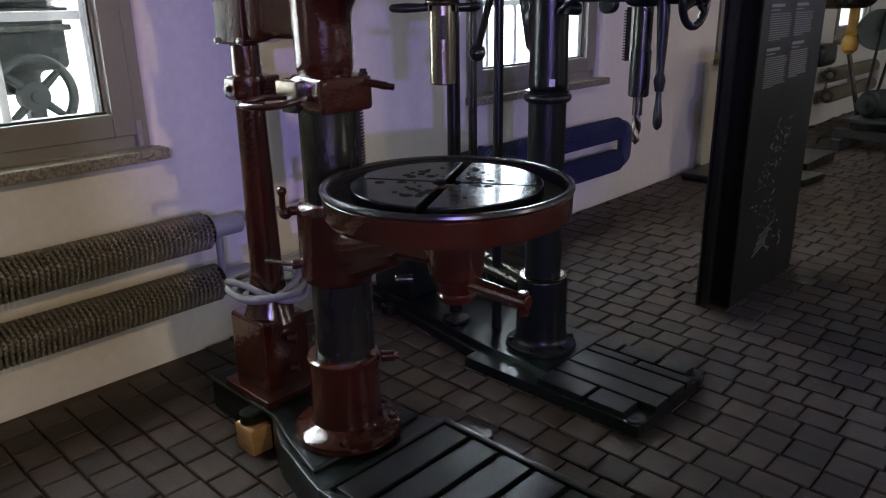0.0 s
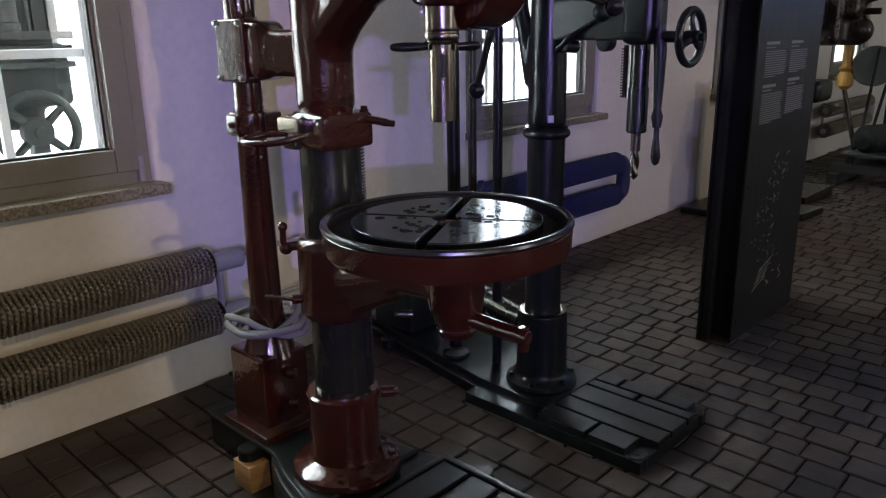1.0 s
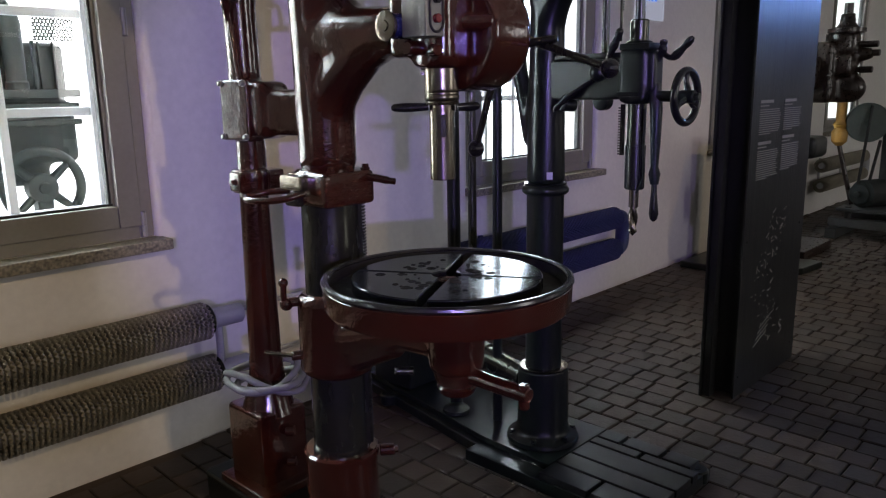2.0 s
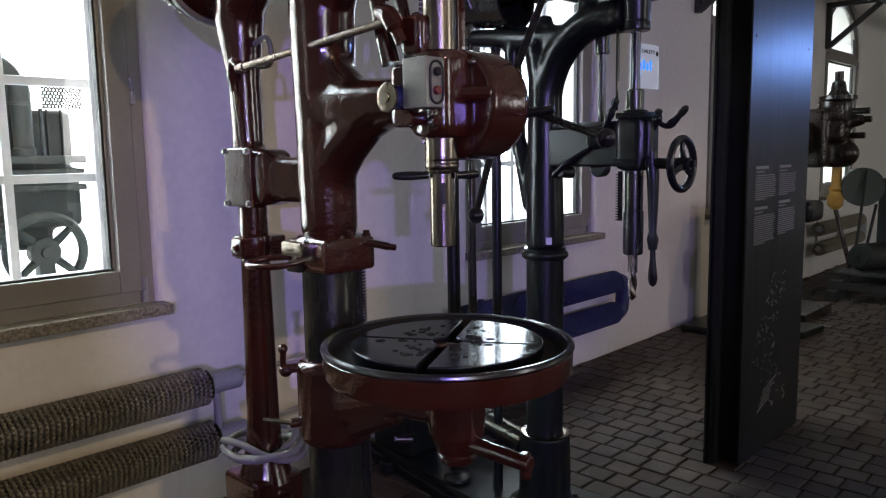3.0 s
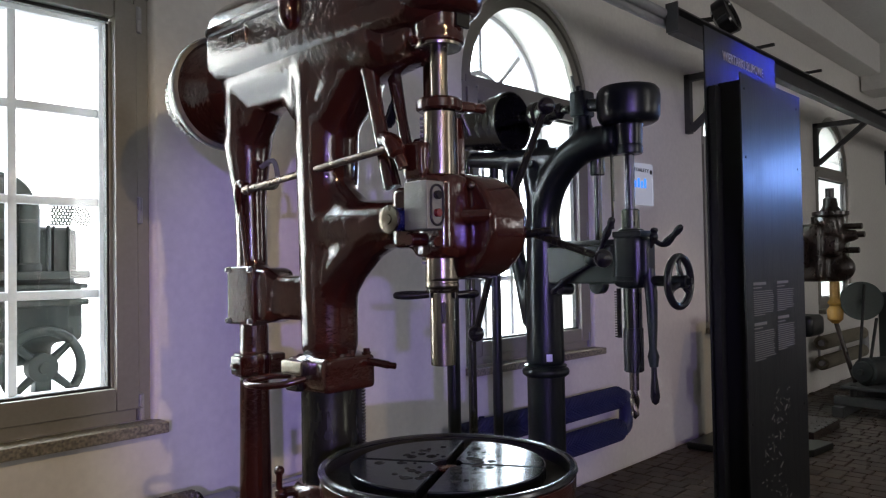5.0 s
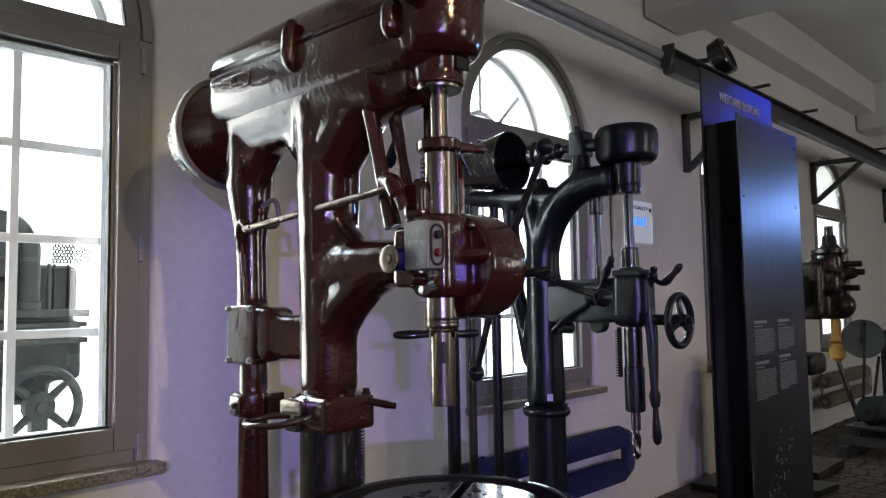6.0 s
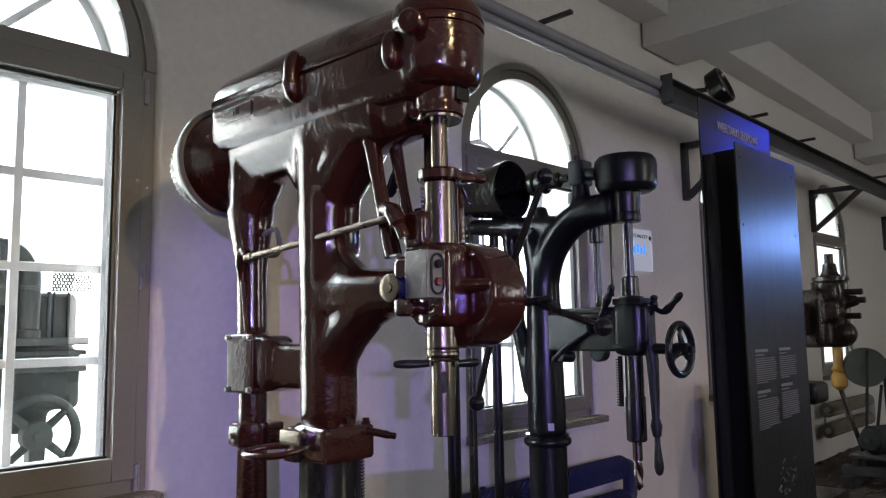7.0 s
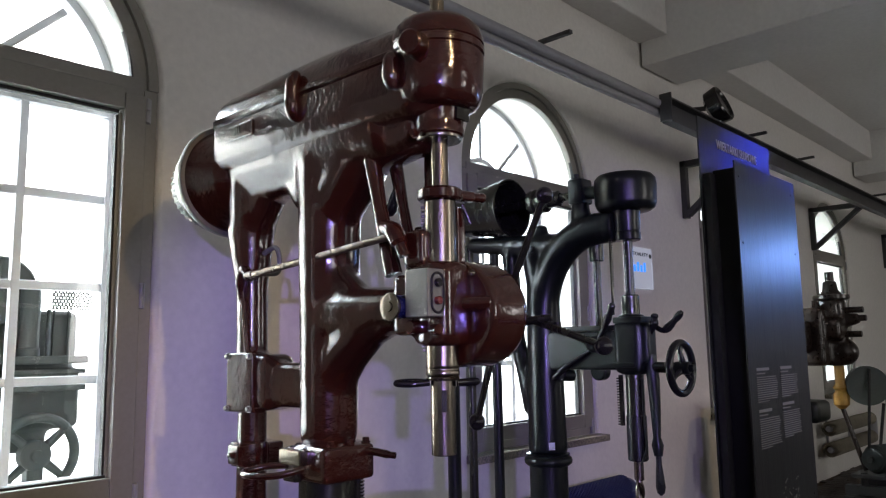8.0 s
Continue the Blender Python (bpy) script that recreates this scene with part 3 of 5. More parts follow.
# ---------------------------------------------------------------- rail under the ceiling
def shaft_rail():
    r = thing("overhead_rail", (4.62, 2.34, 3.055), "dark steel overhead rail on wall brackets", "rail")
    length = 9.0
    bm = bmesh.new()
    box(bm, (length / 2, 0, 0), (length, 0.012, 0.15), 0.001)
    box(bm, (length / 2, -0.03, 0.078), (length, 0.075, 0.012), 0.002)
    box(bm, (length / 2, -0.03, -0.078), (length, 0.075, 0.012), 0.002)
    part("channel", bm, BEAM, r)
    part("end_plate", box(bmesh.new(), (-0.01, -0.03, 0.02), (0.012, 0.085, 0.19), 0.002), BEAM, r)
    part("long_pipe", rod(bmesh.new(), (-6.5, 0.03, 0.06), (0.3, 0.03, 0.06), 0.032, seg=16), PIPE, r, "long grey pipe")
    part("lower_pipe", rod(bmesh.new(), (-6.5, 0.055, 0.008), (0.3, 0.055, 0.008), 0.026, seg=12), PIPE, r)
    for x in (-4.3, -1.32, 1.42, 2.55, 5.0):
        bm = bmesh.new()
        box(bm, (x, -0.06, 0.105), (0.03, 0.21, 0.022), 0.003)
        rod(bm, (x, 0.03, 0.03), (x, 0.03, 0.11), 0.012, seg=10)
        part("cross_arm", bm, BEAM, r)
    for x in (-4.9, 1.46, 4.73, 7.9):
        bm = bmesh.new()
        box(bm, (x, 0.29, -0.02), (0.06, 0.58, 0.055), 0.004)
        box(bm, (x, 0.565, -0.24), (0.06, 0.05, 0.50), 0.004)
        a, b = Vector((x, 0.545, -0.46)), Vector((x, 0.02, -0.03))
        m, ln = frame_to(a, b)
        box(bm, (a + b) / 2, (0.06, 0.05, ln), 0.004, m.to_3x3().to_4x4())
        part("wall_bracket", bm, BEAM, r, "triangular steel bracket")
    return r


shaft_rail()


def spotlight(at, aim, name="spotlight"):
    s = thing(name, at, "black cylindrical stage spotlight out of view, hung on a ceiling rod", "spotlight", "stage lamps")
    d = (Vector(aim) - Vector(at)).normalized()
    m = d.to_track_quat("Z", "Y").to_matrix().to_4x4()
    part("housing", revolve(bmesh.new(), [(0, -0.20), (0.05, -0.20), (0.065, -0.18), (0.07, -0.06), (0.075, -0.03), (0.075, -0.028), (0.062, -0.028), (0.058, -0.12), (0, -0.12)], m), BAKELITE, s)
    bm = bmesh.new()
    rod(bm, (0, 0, 0.06), (0, 0, H_CEIL - at[2]), 0.012, seg=10)
    tube(bm, [(-0.08, 0, -0.02), (-0.08, 0, 0.06), (0.08, 0, 0.06), (0.08, 0, -0.02)], 0.008, 8)
    part("yoke", bm, BAKELITE, s)
    return s


# housings added at the lamp positions, all out of view
for row in SPOTS:
    spotlight(row[0], row[1])


def speaker():
    s = thing("loudspeaker", (5.9, 2.5, 3.42), "black round loudspeaker above the rail", "loudspeaker")
    m = pose(0, 0, 0, 70, 0, 4)
    part("cabinet", revolve(bmesh.new(), [(0, -0.07), (0.10, -0.07), (0.145, -0.045), (0.155, 0.05), (0.145, 0.065), (0.135, 0.065), (0.12, 0.05), (0, 0.045)], m), BAKELITE, s)
    part("arm", rod(bmesh.new(), (0, 0.05, 0.0), (0, WALL_Y - 2.5, 0.05), 0.02, seg=10), BAKELITE, s)
    return s


speaker()


def wall_sign():
    s = thing("wall_sign", (5.16, WALL_Y - 0.012, 2.08), "small white sign with added glow and lit blue bars on the wall", "sign")
    part("card", box(bmesh.new(), (0.08, 0, 0.004), (0.40, 0.016, 0.32), 0.003), GLOWCARD, s)
    me = text_mesh("TOALETY", 0.05, RECESS)
    xs = [v.co.x for v in me.vertices]
    word = new("lettering", me)
    word.parent = s
    k = 0.23 / (max(xs) - min(xs))
    word.matrix_local = Matrix.Translation((-0.02, -0.0105, 0.098)) @ pose(0, 0, 0, 90) @ Matrix.Diagonal((k, 0.8, 1, 1))
    for i in range(4):
        part("blue_bar", box(bmesh.new(), (0.0 + 0.05 * i, -0.010, 0.0 + 0.012 * (i % 2)), (0.026, 0.003, 0.05 + 0.02 * (i % 2)), 0), LITBLUE, s)
    part("round_mark", rod(bmesh.new(), (0.245, -0.008, 0.105), (0.245, -0.011, 0.105), 0.018, seg=18), RECESS, s, "dark round mark")
    # highlight on the card's curled edge, put in as a glowing strip
    part("edge_highlight", box(bmesh.new(), (0.272, -0.010, -0.045), (0.012, 0.003, 0.20), 0), GLOWCARD, s, "glowing strip for the bright edge")
    return s


wall_sign()


# ---------------------------------------------------------------- red column drilling machine
def knob(bm, c, r):
    return ball(bm, c, r, (1, 1, 1), 18)


def bolt(parent, c, axis, r=0.009, material=None):
    m, _ = frame_to(c, Vector(c) + Vector(axis))
    bm = bmesh.new()
    revolve(bm, [(0, -0.004), (r * 1.35, -0.004), (r * 1.35, 0.001), (r, 0.001), (r, r * 0.9), (r * 0.8, r * 1.1), (0, r * 1.1)], m, 6)
    return part("bolt", bm, material or DARKSTEEL, parent)


def frame_rim(bm, x0, x1, y0, y1, w, z0, z1, bevel=0.004):
    box(bm, ((x0 + x1) / 2, y0 + w / 2, (z0 + z1) / 2), (x1 - x0, w, z1 - z0), bevel)
    box(bm, ((x0 + x1) / 2, y1 - w / 2, (z0 + z1) / 2), (x1 - x0, w, z1 - z0), bevel)
    box(bm, (x0 + w / 2, (y0 + y1) / 2, (z0 + z1) / 2), (w, y1 - y0 - 0.002, z1 - z0 - 0.001), bevel)
    box(bm, (x1 - w / 2, (y0 + y1) / 2, (z0 + z1) / 2), (w, y1 - y0 - 0.002, z1 - z0 - 0.001), bevel)
    return bm


def stadium(y0, y1, w0, w1, inset, z, n=20):
    """A ring round a long plan shape: round at its front end y0, softly squared at its rear end y1."""
    a, b, r = w0 - inset, w1 - inset, 0.045
    pts = [(a * math.cos(math.pi + math.pi * k / n), y0 + a * math.sin(math.pi + math.pi * k / n)) for k in range(n + 1)]
    ye = y1 - inset
    for k in range(7):
        t = math.pi / 2 * k / 6
        pts.append((b - r + r * math.cos(t), ye - r + r * math.sin(t)))
    for k in range(7):
        t = math.pi / 2 + math.pi / 2 * k / 6
        pts.append((-b + r + r * math.cos(t), ye - r + r * math.sin(t)))
    out = []
    for (xa, ya), (xb, yb) in zip(pts, pts[1:] + pts[:1]):
        steps = max(1, int(math.hypot(xb - xa, yb - ya) / 0.06))
        out += [(xa + (xb - xa) * k / steps, ya + (yb - ya) * k / steps, z) for k in range(steps)]
    return out


def loft(bm, levels, y0, y1, w0, w1, n=20, rise=0.0):
    """Stacked stadium rings (z, inset), closed below and above; rise lifts the middle of the length."""
    base = stadium(y0, y1, w0, w1, 0.0, 0.0, n)
    rows = []
    for z, inset in levels:
        pts = []
        for x, y, _ in base:
            half = w0 + (w1 - w0) * min(1, max(0, (y - y0) / (y1 - y0)))
            k = max(0.0, 1 - inset / half)
            yc = min(max(y, y0), y1 - 0.10)
            u = (yc - y0) / (y1 - y0)
            pts.append(bm.verts.new((x * k, yc + (y - yc) * k, z + rise * inset / half * math.sin(math.pi * min(1, u * 1.1)))))
        rows.append(pts)
    for a, b in zip(rows, rows[1:]):
        for k in range(len(a)):
            bm.faces.new((a[k], a[(k + 1) % len(a)], b[(k + 1) % len(a)], b[k]))
    bm.faces.new(rows[0][::-1])
    bm.faces.new(rows[-1])
    return bm


def red_machine():
    d = thing("column_drilling_machine", (X1, Y1, 0), "dark red enamelled column drilling machine with round table", "drilling machine", "column drilling machines")
    SY = -0.438                                            # spindle axis in front of the column
    TY, HX, HY = -0.446, 0.012, -0.462                     # table and its hub
    # foot
    bm = bmesh.new()
    slab(bm, [(-0.255, -1.12), (0.255, -1.12), (0.262, -0.19), (0.235, -0.10), (0.185, 0.11), (0.135, 0.22), (0.098, 0.28), (0.096, 0.68), (-0.096, 0.68), (-0.098, 0.28), (-0.135, 0.22), (-0.185, 0.11), (-0.235, -0.10), (-0.255, -0.19)], 0.0, 0.135, 0.012)
    slab(bm, [(-0.215, -0.10), (0.215, -0.10), (0.165, 0.11), (0.118, 0.24), (0.118, 0.64), (-0.118, 0.64), (-0.118, 0.24), (-0.165, 0.11)], 0.13, 0.152, 0.010)
    foot = part("foot", bm, BLACK, d, "black enamelled cast foot")
    part("rim", frame_rim(bmesh.new(), -0.256, 0.258, -1.12, -0.175, 0.026, 0.12, 0.150, 0.006), BLACK, foot)
    for k in range(7):
        y = -0.262 - 0.121 * k
        part("slotted_bed", box(bmesh.new(), (0.0, y, 0.139), (0.435, 0.101, 0.026), 0.004), BEDSTEEL, foot)
    for x, y in ((-0.140, 0.345), (0.140, 0.345), (-0.275, -0.32), (0.275, -0.32)):
        bm = bmesh.new()
        rod(bm, (x, y, 0.095), (x, y, 0.137), 0.036, seg=22)
        box(bm, (x * 0.80, y, 0.115), (0.075, 0.070, 0.040), 0.006)
        lug = part("lug", bm, BLACK, foot)
        # solid black plug stands for the dark inside of the hole
        part("bolt_hole", rod(bmesh.new(), (x, y, 0.130), (x, y, 0.1365), 0.014, seg=14), RECESS, lug)
    # column and its socket
    bm = bmesh.new()
    revolve(bm, [(0, 0.150), (0.160, 0.150), (0.166, 0.158), (0.164, 0.176), (0.150, 0.188), (0.128, 0.194), (0.112, 0.206), (0.108, 0.225), (0.106, 0.392), (0.111, 0.400), (0.111, 0.414), (0.104, 0.420), (0.0835, 0.418), (0.0835, 0.39)], seg=48)
    socket = part("socket", bm, RED, d)
    for k in range(4):
        a = radians(45 + 90 * k)
        bolt(socket, (0.142 * math.cos(a), 0.142 * math.sin(a), 0.186), (0, 0, 1), 0.012, RED)
    part("clamp_screw", rod(rod(bmesh.new(), (0.085, -0.075, 0.395), (0.118, -0.105, 0.397), 0.018, seg=12), (0.11, -0.10, 0.396), (0.125, -0.112, 0.397), 0.011, seg=6), RED, socket)
    part("column", rod(bmesh.new(), (0, 0, 0.20), (0, 0, 1.20), 0.081, seg=48, edge=0.05), DARKSTEEL, d, "dark oiled steel column")
    rack = bmesh.new()
    box(rack, (0, -0.083, 0.80), (0.022, 0.014, 0.74), 0.001, None)
    for k in range(82):
        box(rack, (0, -0.0935, 0.438 + 0.009 * k), (0.022, 0.007, 0.0046), 0)
    rk = part("rack", rack, DARKSTEEL, d, "toothed steel rack", smooth=False)
    rk.matrix_local = pose(0, 0, 0, 0, 0, 38)
    # table bracket
    bm = bmesh.new()
    rod(bm, (0, 0, 0.655), (0, 0, 0.899), 0.107, seg=40)
    rod(bm, (0, -0.06, 0.775), (0, -0.30, 0.845), 0.075, 0.055, 24)
    rod(bm, (0, -0.06, 0.715), (0, -0.26, 0.80), 0.050, 0.040, 20)
    rod(bm, (HX, HY, 0.770), (HX, HY, 0.93), 0.068, 0.078, 30)
    rod(bm, (0, -0.28, 0.845), (HX, HY, 0.855), 0.058, 0.06, 24)
    bracket = casting("table_bracket", bm, RED, d, 0.008, 5)
    for z in (0.712, 0.872):
        bm = bmesh.new()
        rod(bm, (-0.07, 0.050, z), (-0.110, 0.070, z), 0.014, seg=14)
        part("clamp_stud", bm, RED, bracket)
    bm = bmesh.new()
    tube(bm, smooth_path([(-0.105, 0.065, 0.872), (-0.122, 0.072, 0.880), (-0.124, 0.070, 0.925)], 6), [0.010] * 6 + [0.009] * 6 + [0.011], 12)
    knob(bm, (-0.124, 0.070, 0.932), 0.014)
    knob(bm, (-0.116, 0.072, 0.868), 0.019)
    part("clamp_lever", bm, RED, bracket)
    bm = bmesh.new()
    rod(bm, (-0.10, 0.06, 0.712), (-0.150, 0.145, 0.716), 0.0065, seg=12)
    part("clamp_rod", bm, STEEL, bracket)
    bm = bmesh.new()
    rod(bm, (HX, HY, 0.735), (HX, HY, 0.785), 0.052, 0.060, 28)
    rod(bm, (HX, HY, 0.712), (HX, HY, 0.738), 0.046, 0.050, 28)
    part("table_nut", bm, RED, bracket)
    bm = bmesh.new()
    rod(bm, (HX, HY - 0.03, 0.768), (HX + 0.015, HY - 0.215, 0.757), 0.021, 0.019, 20)
    rod(bm, (HX + 0.014, HY - 0.200, 0.782), (HX + 0.015, HY - 0.200, 0.722), 0.013, seg=14)
    part("clamp_handle", bm, RED, bracket)
    part("side_screw", rod(bmesh.new(), (-0.07, SY + 0.045, 0.775), (-0.105, SY + 0.075, 0.777), 0.010, seg=12), DARKSTEEL, bracket)
    # round table: dish, rim, four-part plate
    bm = bmesh.new()
    revolve(bm, [(0.0, 0.915), (0.10, 0.918), (0.225, 0.932), (0.280, 0.938), (0.293, 0.943), (0.299, 0.955), (0.301, 1.002), (0.298, 1.0055), (0.288, 1.0055), (0.287, 0.984), (0.0, 0.980)], Matrix.Translation((0, TY, 0)), 72)
    table = part("round_table", bm, RED, d, "round red table with drip channel")
    bm = bmesh.new()
    revolve(bm, [(0.287, 1.0056), (0.302, 1.0056), (0.3045, 1.010), (0.303, 1.016), (0.297, 1.0195), (0.289, 1.018), (0.286, 1.013), (0.287, 1.0056)], Matrix.Translation((0, TY, 0)), 72)
    part("rim", bm, RIMSTEEL, table, "worn bare steel rim")
    part("channel_floor", revolve(bmesh.new(), [(0, 0.9805), (0.2830, 0.9855), (0.2840, 0.99), (0.2850, 1.010), (0.2862, 1.010), (0.2862, 0.982), (0, 0.978)], Matrix.Translation((0, TY, 0)), 64), OILDARK, table, "oil-black drip channel")
    rnd = random.Random(11)
    for sx, sy in ((1, 1), (-1, 1), (-1, -1), (1, -1)):
        gx, gy, R = 0.005, 0.012, 0.231               # half gaps: narrow groove along y, wide slot along x
        a0, a1 = math.asin(gy / R), math.acos(gx / R)
        outer = [(sx * R * math.cos(a0 + (a1 - a0) * k / 14), sy * R * math.sin(a0 + (a1 - a0) * k / 14)) for k in range(15)]
        inner = [(sx * gx, sy * 0.036), (sx * 0.024, sy * 0.026), (sx * 0.036, sy * gy)]
        pts = outer + inner
        if sx * sy < 0:
            pts = pts[::-1]
        bm = slab(bmesh.new(), [(x, y + TY) for x, y in pts], 0.9855, 1.016, 0.003)
        quarter = part("plate_quarter", bm, TABLESTEEL, table, "oiled iron table plate with drill marks", smooth=False)
        quarter.matrix_local = pose(0, TY, 0, 0, 0, 29.5) @ Matrix.Translation((0, -TY, 0))
        for k in range(15 if sy > 0 else 11):
            rr, aa = 0.05 + 0.13 * rnd.random(), a0 + 0.15 + (a1 - a0 - 0.3) * rnd.random()
            x, y = sx * rr * math.cos(aa), sy * rr * math.sin(aa) + TY
            r = rnd.choice((0.0035, 0.005, 0.0065, 0.009, 0.011))
            # flat black disc in place of a dimple's shaded hollow
            part("drill_mark", revolve(bmesh.new(), [(0, 1.0162), (r * 0.8, 1.0162), (r, 1.0172), (r * 1.25, 1.0158)], Matrix.Translation((x, y, 0)), 12), OILDARK, quarter)
    part("table_boss", revolve(bmesh.new(), [(0, 0.998), (0.018, 0.998), (0.020, 1.002), (0.028, 1.004), (0.029, 0.986)], Matrix.Translation((0, TY, 0)), 24), RED, table)
    # clamp at the head of the column
    bm = bmesh.new()
    box(bm, (-0.01, -0.045, 1.198), (0.17, 0.125, 0.094), 0.010)
    box(bm, (0.0, 0.035, 1.198), (0.17, 0.12, 0.08), 0.012)
    rod(bm, (0, 0, 1.155), (0, 0, 1.25), 0.10, seg=32)
    clamp = casting("head_clamp", bm, RED, d, 0.007, 2)
    part("clamp_pad", box(bmesh.new(), (-0.104, 0.015, 1.215), (0.035, 0.095, 0.040), 0.006), STEEL, clamp, "bare metal clamp pad")
    part("clamp_pad", box(bmesh.new(), (-0.100, 0.025, 1.165), (0.03, 0.06, 0.030), 0.008), DARKSTEEL, clamp)
    bm = bmesh.new()
    tube(bm, smooth_path([(-0.11, -0.035, 1.190), (-0.165, 0.00, 1.176), (-0.20, 0.075, 1.172), (-0.185, 0.125, 1.176), (-0.13, 0.10, 1.186), (-0.10, 0.05, 1.19)], 6), 0.009, 12)
    part("clamp_handle", bm, RED, clamp)
    bm = bmesh.new()
    tube(bm, smooth_path([(0.05, -0.10, 1.225), (0.06, -0.13, 1.222), (0.075, -0.165, 1.216), (0.085, -0.18, 1.214)], 5), [0.011] * 10 + [0.009] * 5 + [0.005], 12)
    part("clamp_handle", bm, RED, clamp)
    for x, y in ((0.06, -0.085), (-0.06, -0.085), (0.0, -0.09)):
        bolt(clamp, (x, y, 1.248), (0, 0, 1), 0.010, RED)
    # cast body: neck, arm, rear limb and the long beam
    bm = bmesh.new()
    rod(bm, (0, 0, 1.24), (0, 0, 1.60), 0.079, 0.084, 32)
    rod(bm, (0, 0, 1.58), (0, 0.0, 1.90), 0.084, 0.090, 32)
    rod(bm, (0, 0, 1.86), (0, 0.0, 2.08), 0.089, 0.097, 32)
    rod(bm, (0, -0.02, 1.588), (0, -0.34, 1.592), 0.078, 0.060, 28)
    rod(bm, (0, -0.02, 1.42), (0, -0.11, 1.52), 0.066, 0.062, 20)
    rod(bm, (0, -0.07, 1.48), (0, -0.17, 1.555), 0.064, 0.060, 20)
    rod(bm, (0, -0.13, 1.54), (0, -0.24, 1.58), 0.060, 0.058, 20)
    rod(bm, (0, -0.05, 1.68), (0, -0.13, 1.62), 0.050, 0.050, 20)
    rod(bm, (0, 0.0, 1.99), (0, -0.28, 2.06), 0.090, 0.078, 24)
    rod(bm, (0, -0.03, 1.90), (0, -0.15, 2.02), 0.082, 0.084, 24)
    rod(bm, (0, 0.385, 1.30), (0, 0.400, 1.72), 0.048, 0.050, 24)
    rod(bm, (0, 0.400, 1.70), (0, 0.410, 1.90), 0.052, 0.078, 24)
    rod(bm, (0, 0.408, 1.86), (0, 0.375, 2.07), 0.072, 0.097, 24)
    rod(bm, (0, 0.03, 2.045), (0, 0.40, 2.045), 0.088, 0.088, 24)
    rod(bm, (0, 0.05, 1.925), (0, 0.14, 2.03), 0.068, 0.068, 20)
    rod(bm, (0, 0.37, 1.92), (0, 0.28, 2.03), 0.062, 0.062, 20)
    # gear box on the rear limb, with a web to the neck
    box(bm, (0.0, 0.335, 1.402), (0.115, 0.190, 0.170), 0.02, pose(0, 0, 0, 0, 0, 9))
    box(bm, (0.015, 0.17, 1.395), (0.070, 0.25, 0.135), 0.02, pose(0, 0, 0, 0, 0, 10))
    m = Matrix(((1, 0, 0, 0), (0, 0, 1, 0), (0, -1, 0, 0), (0, 0, 0, 1)))
    rod(bm, (0, -0.30, 2.072), (0, 0.43, 2.072), 0.098, 0.100, 32)
    rod(bm, (0, -0.10, 2.030), (0, SY + 0.03, 2.050), 0.082, 0.068, 28)
    body = casting("body", bm, RED, d, 0.009, 18)
    # long gear case over it, with its lid
    bm = loft(bmesh.new(), [(2.052, 0.058), (2.058, 0.034), (2.074, 0.013), (2.098, 0.003), (2.125, 0.0), (2.198, 0.0), (2.203, 0.004)], -0.40, 0.465, 0.110, 0.128)
    beam = part("gear_case", bm, RED, d)
    bm = loft(bmesh.new(), [(2.198, 0.010), (2.206, -0.001), (2.209, -0.0045), (2.222, -0.0045), (2.227, 0.0), (2.250, 0.006), (2.275, 0.020), (2.298, 0.042), (2.313, 0.070), (2.320, 0.104)], -0.385, 0.462, 0.110, 0.129, rise=0.03)
    lid = part("lid", bm, RED, beam, "humped red gear cover lid")
    for x, y, z, g in ((-0.128, 0.0, 2.200, 1.0), (-0.121, -0.40, 2.165, 0.62)):
        bm = bmesh.new()
        tube(bm, smooth_path([(x + 0.006, y, z - 0.072 * g), (x - 0.003, y, z - 0.035 * g), (x - 0.002, y, z + 0.035 * g), (x + 0.012, y, z + 0.075 * g)], 5), [0.004, 0.011, 0.015, 0.018, 0.020] + [0.022] * 6 + [0.021, 0.019, 0.016, 0.012, 0.005], 14)
        part("lid_clasp", bm, RED, beam)
    plate = part("maker_plate", box(bmesh.new(), (-0.1265, 0.285, 2.160), (0.006, 0.15, 0.045), 0.002), RED, beam, "painted-over plate")
    bm = bmesh.new()
    for k in range(3):
        box(bm, (-0.1305, 0.28 + 0.012 * k, 2.165), (0.003, 0.006, 0.022), 0)
    part("plate_mark", bm, DARKSTEEL, plate, smooth=False)
    # front drum of the beam
    bm = bmesh.new()
    revolve(bm, [(0, 2.074), (0.074, 2.076), (0.093, 2.083), (0.106, 2.098), (0.112, 2.122), (0.1145, 2.16), (0.117, 2.214), (0.113, 2.217), (0.113, 2.221), (0.118, 2.224), (0.1185, 2.236), (0.115, 2.239), (0.115, 2.243), (0.118, 2.246), (0.1165, 2.262), (0.109, 2.284), (0.094, 2.302), (0.066, 2.314), (0.03, 2.319), (0, 2.320)], Matrix.Translation((0, SY, 0)), 56)
    drum = part("front_drum", bm, RED, d)
    part("oil_cap", rod(rod(bmesh.new(), (0, SY, 2.312), (0, SY, 2.338), 0.021, seg=18), (0, SY, 2.336), (0, SY, 2.385), 0.0185, seg=18), STEEL, drum, "bright steel stub")
    part("side_boss", rod(bmesh.new(), (-0.03, SY - 0.01, 2.220), (-0.148, -0.487, 2.206), 0.033, 0.031, 24), RED, drum)
    bm = bmesh.new()
    revolve(bm, [(0, 2.012), (0.058, 2.012), (0.062, 2.016), (0.063, 2.030), (0.060, 2.036), (0.062, 2.05), (0.066, 2.102), (0, 2.102)], Matrix.Translation((0, SY, 0)), 36)
    nose = part("nose", bm, RED, d)
